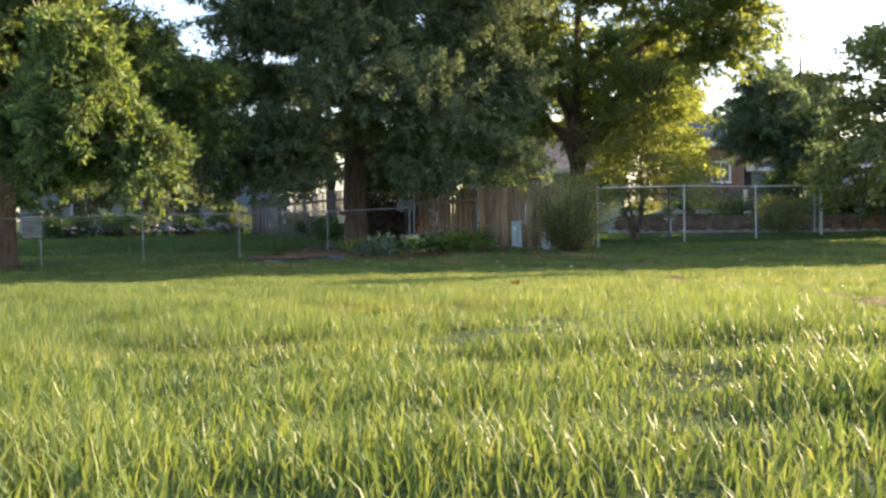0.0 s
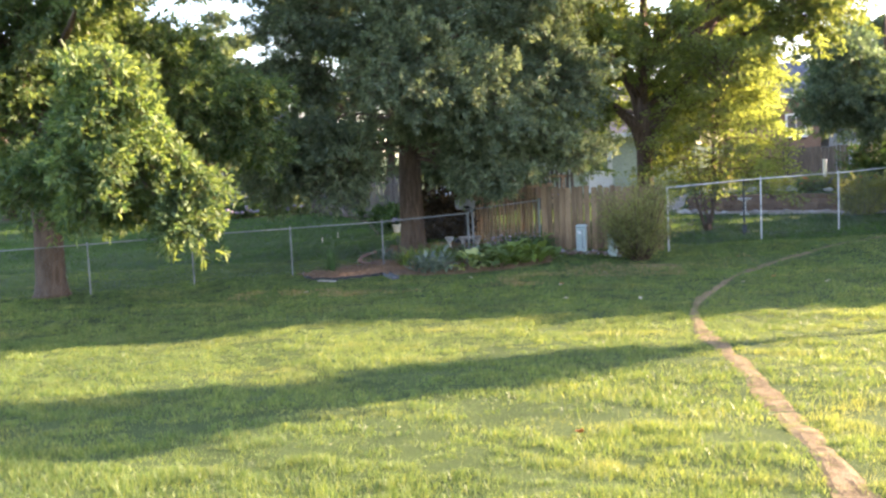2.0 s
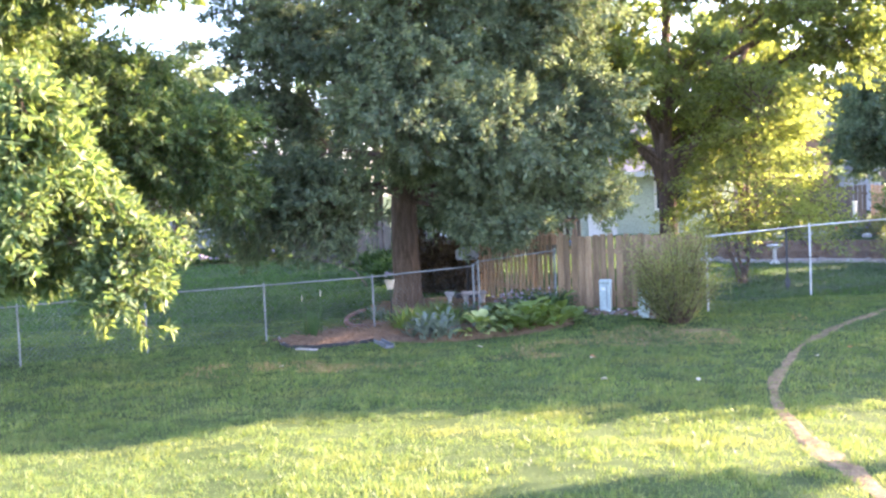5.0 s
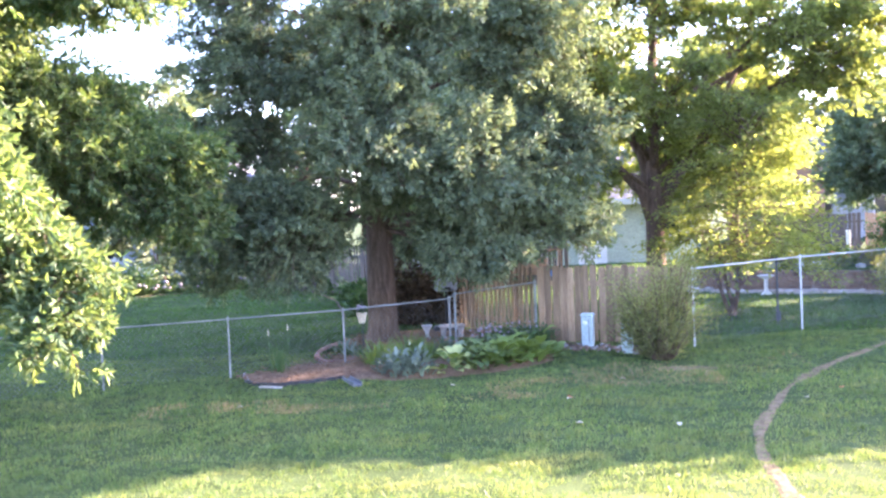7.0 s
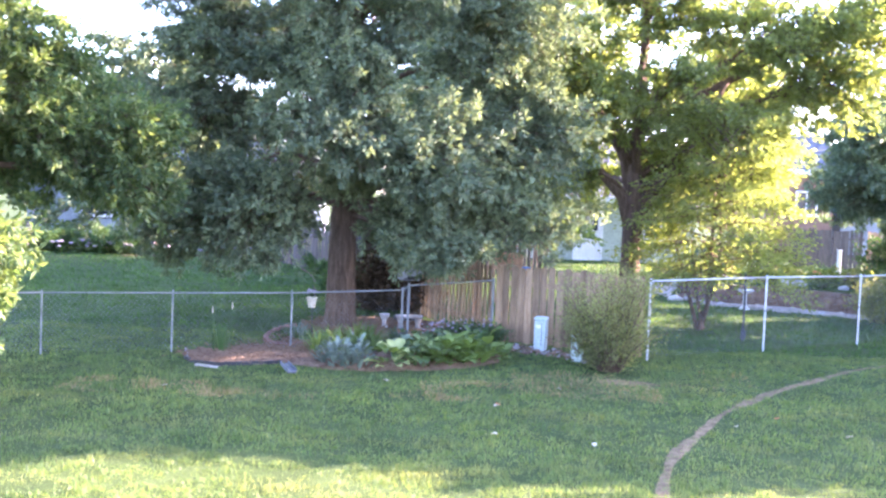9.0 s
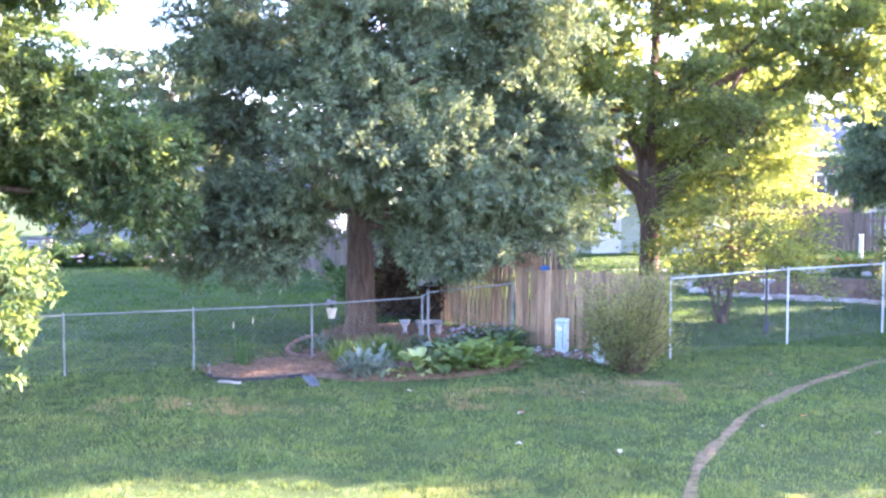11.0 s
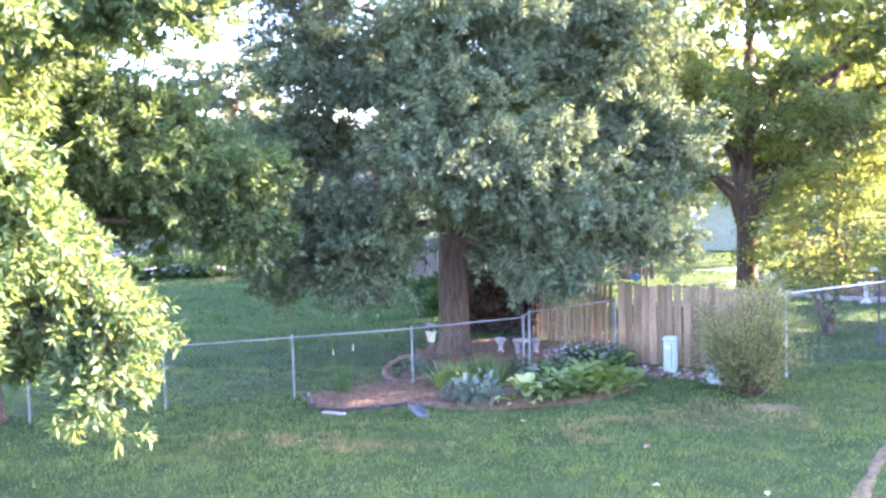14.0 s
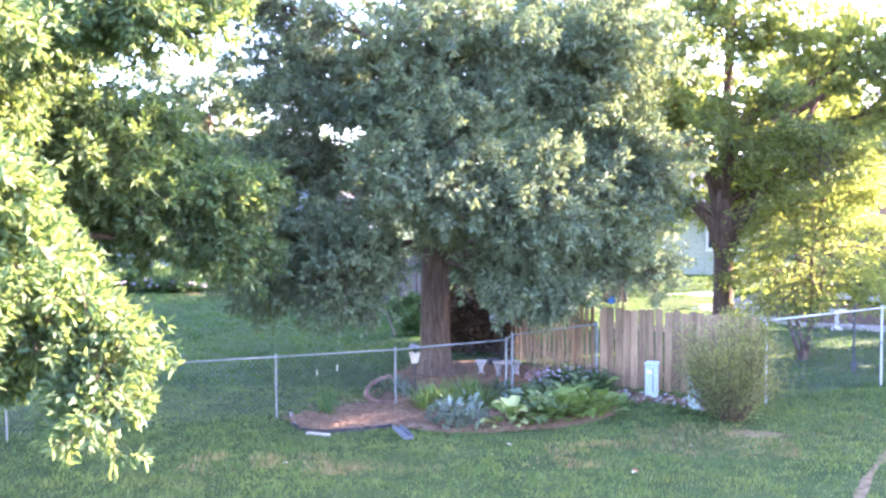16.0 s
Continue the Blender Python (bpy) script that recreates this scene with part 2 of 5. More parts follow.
def fast_mesh(name, verts, loops, sizes, material):
    """A big mesh out of arrays."""
    me = bpy.data.meshes.new(name)
    me.vertices.add(len(verts))
    me.vertices.foreach_set("co", np.ascontiguousarray(verts, dtype=np.float32).ravel())
    starts = np.concatenate(([0], np.cumsum(sizes)[:-1])).astype(np.int32)
    me.loops.add(len(loops))
    me.loops.foreach_set("vertex_index", np.asarray(loops, dtype=np.int32))
    me.polygons.add(len(sizes))
    me.polygons.foreach_set("loop_start", starts)
    me.polygons.foreach_set("loop_total", np.asarray(sizes, dtype=np.int32))
    me.materials.append(material)
    me.update(calc_edges=True)
    me.validate()
    return me


# ---- ground ----
LEVELS_Y = np.array([-60, -12, -8, -5, -2.5, -1, 1.7, 4.5, 7, 9, 11, 13, 16, 20, 26, 34, 60, 400.0])
LEVELS_Z = np.array([0.60, 0.52, 0.46, 0.36, 0.235, 0.15, 0.02, -0.09, -0.13, -0.10, -0.02, 0.03, 0.07, 0.12, 0.2, 0.3, 0.6, 3.0])
WALL_X = np.array([5.8, 6.4, 7.6, 8.9, 10.5, 12.5, 16.0])
WALL_Y = np.array([21.3, 20.4, 19.7, 19.0, 18.5, 18.2, 18.0])


def wall_line(x):
    return np.interp(x, WALL_X, WALL_Y)


def ground_z(x, y):
    x, y = np.asarray(x, float), np.asarray(y, float)
    z = 0
    for o in (-0.9, -0.3, 0.3, 0.9):
        z = z + np.interp(y + o, LEVELS_Y, LEVELS_Z) / 4
    z = z - 0.05 * np.clip((x - 1.5) / 3, 0, 1) * np.clip((y - 3) / 3, 0, 1) * np.clip((12.5 - y) / 2, 0, 1)
    z = z + 0.018 * np.sin(x * 0.9 + 0.5) * np.sin(y * 0.7) + 0.008 * np.sin(x * 2.7 + y * 1.9)
    near = np.clip((14 - y) / 2, 0, 1)
    z = z + 0.008 * near * (np.sin(7.3 * x + 3.1 * y + 1.2 * np.sin(2.1 * y)) * np.sin(8.9 * y - 2.2 * x + np.sin(3.3 * x)) + 0.7 * np.sin(11.7 * x - 5.3 * y) * np.sin(4.1 * x + 10.3 * y))
    step = np.clip((y - wall_line(x) - 0.12) / 0.05, 0, 1) * np.clip((x - 5.6) / 0.6, 0, 1) * np.clip((27 - y) / 4, 0, 1)
    return z + 0.50 * step


def gz(x, y):
    return float(ground_z(x, y))


def graded(lo, hi, a, b, fine, grow=1.35):
    """Steps that are fine between a and b and grow outwards to lo and hi."""
    mid = list(np.arange(a, b + fine / 2, fine))
    out, s = [], fine
    while (out[-1] if out else mid[-1]) < hi:
        s *= grow
        out.append((out[-1] if out else mid[-1]) + s)
    left, s = [], fine
    while (left[-1] if left else mid[0]) > lo:
        s *= grow
        left.append((left[-1] if left else mid[0]) - s)
    return np.array(left[::-1] + mid + out)


def build_ground():
    xs, ys = graded(-600, 600, -10, 12, 0.2), graded(-200, 1500, -9, 22, 0.2)
    gx, gy = np.meshgrid(xs, ys)
    v = np.stack([gx, gy, ground_z(gx, gy)], -1).reshape(-1, 3)
    nx, ny = len(xs), len(ys)
    i, j = np.meshgrid(np.arange(nx - 1), np.arange(ny - 1))
    q = (j * nx + i).ravel()
    loops = np.stack([q, q + 1, q + nx + 1, q + nx], -1).ravel()
    me = fast_mesh("ground", v, loops, np.full(len(q), 4), M_SOIL)
    for p in me.polygons:
        p.use_smooth = True
    return tagged(new("ground", me), "sloping back-yard lawn soil under the grass", "ground", kind="structure")


build_ground()

TRACK = [(-1.2, -13.0), (0.0, -8.6), (0.60, -6.0), (0.86, -4.9), (1.20, -3.4), (1.48, -1.9), (1.66, -0.5), (1.80, 0.8), (1.96, 2.2), (2.10, 4.1), (2.50, 6.1), (3.06, 7.55), (3.92, 9.2), (5.14, 10.75), (7.05, 12.35), (9.6, 13.6), (13, 14.4)]


def smooth_line(pts, per=10):
    """Points along a smooth curve through pts."""
    p = np.array([pts[0], *pts, pts[-1]], float)
    out = []
    for i in range(1, len(p) - 2):
        for k in range(per):
            t = k / per
            a, b, c, d = p[i - 1], p[i], p[i + 1], p[i + 2]
            out.append(0.5 * (2 * b + (c - a) * t + (2 * a - 5 * b + 4 * c - d) * t * t + (3 * b - a - 3 * c + d) * t ** 3))
    out.append(p[-2])
    return np.array(out)


TRACK_LINE = smooth_line(TRACK, 14)


def build_track():
    rng = np.random.default_rng(4)
    n = len(TRACK_LINE)
    d = np.gradient(TRACK_LINE, axis=0)
    d /= np.linalg.norm(d, axis=1)[:, None]
    side = np.stack([-d[:, 1], d[:, 0]], -1)
    width = np.interp(TRACK_LINE[:, 1], [-4.0, 3.5, 6.0], [0.095, 0.085, 0.062]) + 0.03 * np.sin(np.arange(n) * 0.35) * np.cos(np.arange(n) * 0.13)
    knots = np.linspace(0, n - 1, n // 4)
    wander = np.stack([np.interp(np.arange(n), knots, rng.normal(0, 0.17, len(knots))) for _ in range(5)])
    verts, faces = [], []
    for i in range(n):
        for k, s in enumerate((-1.0, -0.5, 0.0, 0.5, 1.0)):
            w = width[i] * (s + wander[k, i])
            x, y = TRACK_LINE[i] + side[i] * w
            lift = 0.009 if abs(s) < 0.9 else 0.001
            verts.append((x, y, gz(x, y) + lift + rng.normal(0, 0.002)))
    for i in range(n - 1):
        for k in range(4):
            a = i * 5 + k
            faces.append((a, a + 1, a + 6, a + 5))
    ob = new("dirt_path", mesh_of("dirt_path", verts, faces, M_DIRT))
    return tagged(ob, "narrow worn dirt track curving across the lawn", "dirt path", kind="structure")


build_track()

BED = [(-3.55, 11.05), (-3.35, 10.55), (-2.9, 10.28), (-2.3, 10.35), (-1.95, 10.55), (-1.4, 10.28), (-0.5, 10.27), (0.4, 10.5), (1.05, 11.1), (1.25, 12.2), (0.9, 13.4), (0.2, 14.6), (-0.6, 15.4), (-1.7, 15.2), (-2.3, 14.2), (-2.3, 13.0), (-2.45, 12.1), (-2.9, 11.5)]


def build_bed():
    rng = np.random.default_rng(5)
    edge = smooth_line(BED + BED[:1], 5)[:-1]
    c = edge.mean(0)
    rings = 10
    verts, faces = [], []
    n = len(edge)
    for r in range(rings + 1):
        f = 1 - r / rings * 0.98
        for p in edge:
            x, y = c + (p - c) * f
            verts.append((x, y, gz(x, y) + (0.03 + rng.uniform(0, 0.022) if r else -0.01)))
    for r in range(rings):
        for i in range(n):
            a, b = r * n + i, r * n + (i + 1) % n
            faces.append((a, b, b + n, a + n))
    faces.append(tuple(rings * n + i for i in range(n)))
    ob = new("mulch_bed", mesh_of("mulch_bed", verts, faces, M_MULCH))
    return tagged(ob, "reddish bark mulch of the garden bed", "garden bed", kind="structure")


build_bed()


def inside_bed(x, y):
    px, py = np.array(BED).T
    inside = np.zeros(x.shape, bool)
    j = len(px) - 1
    for i in range(len(px)):
        cut = ((py[i] > y) != (py[j] > y)) & (x < (px[j] - px[i]) * (y - py[i]) / (py[j] - py[i] + 1e-9) + px[i])
        inside ^= cut
        j = i
    return inside


def to_track(x, y):
    best = np.full(x.shape, 9.0)
    for a in TRACK_LINE[::2]:
        best = np.minimum(best, np.hypot(x - a[0], y - a[1]))
    return best


def lumps(x, y, size, seed):
    """Smooth uneven hillocks between -0.5 and 0.5, about size metres across."""
    grid = np.random.default_rng(900 + seed).random((257, 257)) - 0.5
    u, v = x / size + 0.37 * y / size + 900, y / size - 0.29 * x / size + 900
    i, j = np.floor(u).astype(int), np.floor(v).astype(int)
    a, b = u - i, v - j
    a, b = a * a * (3 - 2 * a), b * b * (3 - 2 * b)
    i, j = i % 256, j % 256
    return (grid[i, j] * (1 - a) + grid[i + 1, j] * a) * (1 - b) + (grid[i, j + 1] * (1 - a) + grid[i + 1, j + 1] * a) * b


def grass_patch(name, label, lo, hi, density, height, width, seed, rows=2, hole=None, mat=M_GRASS, rough=0.35, patchy=False):
    """Blades between two corners. rows: 2 gives a bent blade, 1 a plain one. hole: two corners of what stays free."""
    rng = np.random.default_rng(seed)
    n = int((hi[0] - lo[0]) * (hi[1] - lo[1]) * density)
    x, y = rng.uniform(lo[0], hi[0], n), rng.uniform(lo[1], hi[1], n)
    keep = (to_track(x, y) + 0.14 * lumps(x, y, 0.22, 7) > rng.uniform(-0.16, 0.11, n)) & ~inside_bed(x, y)
    if hole:
        keep &= (x < hole[0]) | (x > hole[2]) | (y < hole[1]) | (y > hole[3])
    clump = 1.5 * lumps(x, y, 0.13, 1) + 1.3 * lumps(x, y, 0.36, 2) + 0.6 * lumps(x, y, 1.1, 3)
    keep &= rng.uniform(-1.6, 0.65, n) < clump
    if patchy:
        keep &= lumps(x, y, 0.9, 5) + 0.6 * lumps(x, y, 0.3, 6) > rng.uniform(-0.2, 0.2, n)
    x, y, clump = x[keep], y[keep], clump[keep]
    n = len(x)
    worn = np.clip((to_track(x, y) + 0.04) / 0.2, 0.5, 1)
    h = height * rng.uniform(0.55, 1.3, n) * np.clip(1 + rough * clump, 0.3, 2.2) * worn
    az = rng.uniform(0, 2 * np.pi, n)
    lean = rng.uniform(0.05, 0.8, n) * h
    w = width * rng.uniform(0.6, 1.3, n)
    base = np.stack([x, y, ground_z(x, y) - 0.005], -1)
    out = np.stack([np.cos(az), np.sin(az), np.zeros(n)], -1)
    turn = az + rng.uniform(-0.9, 0.9, n) + np.pi / 2
    side = np.stack([np.cos(turn), np.sin(turn), np.zeros(n)], -1)
    up = np.array([0, 0, 1.0])
    tip = base + out * lean[:, None] + up * h[:, None]
    l, r = base - side * w[:, None] / 2, base + side * w[:, None] / 2
    k = np.arange(n)
    if rows == 1:
        v = np.stack([l, r, tip], 1).reshape(-1, 3)
        loops = (3 * k[:, None] + np.array([0, 1, 2])).ravel()
        sizes = np.full(n, 3)
    else:
        mid = base + out * (lean * 0.35)[:, None] + up * (h * 0.62)[:, None]
        ml, mr = mid - side * w[:, None] * 0.42, mid + side * w[:, None] * 0.42
        v = np.stack([l, r, ml, mr, tip], 1).reshape(-1, 3)
        loops = (5 * k[:, None] + np.array([0, 1, 3, 2, 2, 3, 4])).ravel()
        sizes = np.tile([4, 3], n)
    ob = new(name, fast_mesh(name, v, loops, sizes, mat))
    return tagged(ob, label, "grass", kind="stuff")


MOWN = "mown green lawn grass with paler dry patches"
grass_patch("lawn_grass", MOWN, (-2.2, -7.8), (1.2, -6.2), 19000, 0.031, 0.0027, 11, 2, rough=0.85)
grass_patch("lawn_grass", MOWN, (-3.6, -6.2), (2.4, -4.0), 14500, 0.033, 0.0038, 18, 1, rough=0.85)
grass_patch("lawn_grass", MOWN, (-6.0, -4.0), (5.2, -0.5), 6300, 0.037, 0.0055, 12, 1, rough=0.9)
grass_patch("lawn_grass", MOWN, (-7.4, -0.5), (7.0, 6.0), 3200, 0.037, 0.0075, 13, 1, rough=0.6)
grass_patch("lawn_grass", MOWN, (-11.0, 6.0), (11.5, 13.0), 1700, 0.041, 0.0128, 14, 1)
grass_patch("lawn_grass", MOWN, (-11.0, -11.0), (11.0, -0.5), 260, 0.042, 0.024, 16, 1, (-6.0, -8.2, 5.2, -0.5))
grass_patch("lawn_grass", MOWN, (-6.0, -8.2), (5.2, -6.2), 1500, 0.036, 0.009, 17, 1, (-2.2, -7.8, 1.2, -6.2))
grass_patch("lawn_grass", MOWN, (-6.0, -6.2), (5.2, -4.0), 1800, 0.036, 0.009, 19, 1, (-3.6, -6.2, 2.4, -4.0))
# beyond the fence the blades carry the yard's shade in their darker green
YARD = "green grass of the neighbouring yard, coloured darker to stand for its shade"
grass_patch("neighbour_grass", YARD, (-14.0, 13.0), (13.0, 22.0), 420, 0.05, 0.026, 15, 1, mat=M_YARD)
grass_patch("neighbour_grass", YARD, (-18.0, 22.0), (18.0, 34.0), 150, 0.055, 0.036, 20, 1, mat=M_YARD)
STRAW = "dry straw-coloured grass in a worn band before the bed"
for k, (x0, y0, x1, y1) in enumerate(((-4.3, 8.35, -1.2, 9.2), (-1.2, 8.75, 1.2, 9.75), (1.2, 9.2, 3.1, 10.7), (3.1, 10.3, 4.6, 11.4))):
    grass_patch("dry_grass", STRAW, (x0, y0), (x1, y1), (2100, 1900, 900, 900)[k], 0.046, 0.0125, 24 + k, 1, mat=M_STRAW, patchy=True)

# ---- trees ----


def leaves_mesh(name, pos, axis, size, rng, material, broad=0.45):
    """Folded pointed leaves, each of four corners, at pos along axis."""
    n = len(pos)
    axis = axis / (np.linalg.norm(axis, axis=1)[:, None] + 1e-9)
    rnd = rng.normal(size=(n, 3))
    side = np.cross(axis, rnd)
    side /= np.linalg.norm(side, axis=1)[:, None] + 1e-9
    nor = np.cross(side, axis)
    ln = size * rng.uniform(0.65, 1.3, n)[:, None]
    wd = ln * broad * rng.uniform(0.7, 1.2, n)[:, None]
    mid = pos + axis * ln * 0.5 + nor * ln * 0.06
    tip = pos + axis * ln - nor * ln * 0.08
    v = np.stack([pos, mid - side * wd + nor * wd * 0.35, tip, mid + side * wd + nor * wd * 0.35], 1).reshape(-1, 3)
    k = 4 * np.arange(n)[:, None]
    loops = np.concatenate([k, k + 1, k + 2, k, k + 2, k + 3], 1).ravel()
    return fast_mesh(name, v, loops, np.full(2 * n, 3), material)


def grow_tree(name, label, x, y, height, girth, first, reach, limbs, seed, leaf_mat, leaf=0.11, per_spray=12,
              droop=0.35, lean=(0, 0), stretch=None, twigs=9, thin_above=7.5, profile=None, broad=0.32):
    """A trunk with limbs up its height, twigs along the limbs and sprays of leaves on the twigs.
    stretch(azimuth, height): lengthens or shortens a limb. profile(f): reach at the part f of the crown's height."""
    floor = 0.35
    rng = np.random.default_rng(seed)
    root = empty_at(name, x, y, gz(x, y) - 0.03)
    tagged(root, label, "tree")
    axis = []
    for i in range(13):
        f = i / 12
        axis.append(Vector((lean[0] * f + 0.05 * math.sin(3.1 * f * 3 + seed), lean[1] * f + 0.05 * math.sin(2.3 * f * 3 + seed * 2), height * f)))
    radii = [max(0.02, girth * (1 - 0.92 * i / 12)) for i in range(13)]
    pts = [axis[0], axis[0] + Vector((0, 0, 0.12)), axis[0] + Vector((0, 0, 0.35))] + axis[1:]
    rr = [girth * 1.45, girth * 1.15, girth * 1.02] + radii[1:]
    tube_part("trunk", pts, rr, M_BARK, root, 12)
    pos, axes = [], []
    tv, tf = [], []
    for i in range(limbs):
        f = (i + rng.random()) / limbs
        h = first + (height - first) * f * 0.97
        az = i * 2.39996 + rng.uniform(-0.5, 0.5)
        k = profile(f) if profile else math.sin(math.pi * min(1, 0.22 + 0.78 * f)) ** 0.7
        ln = reach * max(0.12, k) * rng.uniform(0.72, 1.1)
        if stretch:
            ln *= stretch(az, h)
        if ln < 0.25:
            continue
        rise = -0.12 + 1.0 * f ** 1.3 + rng.uniform(-0.12, 0.12)
        a0 = axis[0].lerp(axis[-1], h / height)
        out = Vector((math.cos(az), math.sin(az), 0))
        line = []
        for s in range(8):
            u = s / 7
            bend = 0.10 * math.sin(u * 4 + i)
            line.append(a0 + out * ln * u + Vector((-out.y, out.x, 0)) * ln * bend + Vector((0, 0, ln * (rise * u + 0.10 * math.sin(u * math.pi) - droop * u * u))))
        for p in line:
            p.z = max(p.z, floor + 0.1)
        base_r = max(0.02, min(girth * 0.38, 0.016 * ln + 0.012) * (1 - 0.4 * f))
        tube_part("limb", line, [base_r * (1 - 0.85 * s / 7) for s in range(8)], M_BARK, root, 6)
        fewer = 1.0 if h < thin_above else 0.45
        count = max(3, int(twigs * (0.6 + ln / 3.5) * fewer))
        for t in range(count):
            u = 0.22 + 0.78 * (t + rng.random()) / count
            p = line[min(6, int(u * 7))].lerp(line[min(7, int(u * 7) + 1)], u * 7 % 1)
            sgn = -1 if t % 2 else 1
            ang = az + sgn * rng.uniform(0.35, 1.25) if u < 0.93 else az + rng.uniform(-0.4, 0.4)
            tl = rng.uniform(0.35, 0.75) * (1.25 - 0.5 * u) * min(1.3, 0.5 + ln / 4)
            d = Vector((math.cos(ang), math.sin(ang), rng.uniform(-0.15, 0.45) - 0.3 * droop))
            q1 = p + d * tl * 0.6
            q2 = p + d * tl + Vector((0, 0, -tl * rng.uniform(0.1, 0.45)))
            v, fc = tube([p, q1, q2], [0.010, 0.006, 0.003], 3)
            o = len(tv)
            tv += v
            tf += [tuple(o + a for a in face) for face in fc]
            for s in range(4):
                u2 = 0.25 + 0.25 * s + rng.uniform(-0.08, 0.08)
                c = (p.lerp(q1, min(1, u2 / 0.6)) if u2 < 0.6 else q1.lerp(q2, min(1, (u2 - 0.6) / 0.4)))
                m = int(per_spray * rng.uniform(0.6, 1.35))
                g = rng.normal(size=(m, 3)) * np.array([0.11, 0.11, 0.075])
                pos.append(np.array(c) + g)
                axes.append(g * 3.0 + np.array([d.x, d.y, -0.4]) * 0.75 + rng.normal(size=(m, 3)) * 0.22)
    twig_ob = new("twig_mass", mesh_of("twig_mass", tv, tf, M_BARK))
    twig_ob.parent = root
    tagged(twig_ob, kind="stuff")
    pos, axes = np.concatenate(pos), np.concatenate(axes)
    ok = pos[:, 2] > floor + rng.uniform(-0.12, 0.12, len(pos))
    crown = new("crown", leaves_mesh("crown", pos[ok], axes[ok], leaf, rng, leaf_mat, broad))
    crown.parent = root
    tagged(crown, kind="stuff")
    return root


def facing(az, towards, width):
    """1 towards a heading, 0 beyond its width."""
    d = abs((az - towards + math.pi) % (2 * math.pi) - math.pi)
    return max(0.0, 1 - d / width)


def bend(a, c, b, n):
    """Points on a bowed line from a to b, pulled towards c."""
    t = np.linspace(0, 1, n)[:, None]
    return (1 - t) ** 2 * a + 2 * t * (1 - t) * c + t * t * b


def spikes(base, tip, width, rng):
    """Thin twigs, each of two crossing slivers."""
    n = len(base)
    d = tip - base
    d = d / (np.linalg.norm(d, axis=1)[:, None] + 1e-9)
    s1 = np.cross(d, rng.normal(size=(n, 3)))
    s1 /= np.linalg.norm(s1, axis=1)[:, None] + 1e-9
    s2 = np.cross(d, s1)
    v = np.stack([base - s1 * width, base + s1 * width, tip, base - s2 * width, base + s2 * width], 1).reshape(-1, 3)
    k = 5 * np.arange(n)[:, None]
    return v, np.concatenate([k, k + 1, k + 2, k + 3, k + 4, k + 2], 1).ravel()


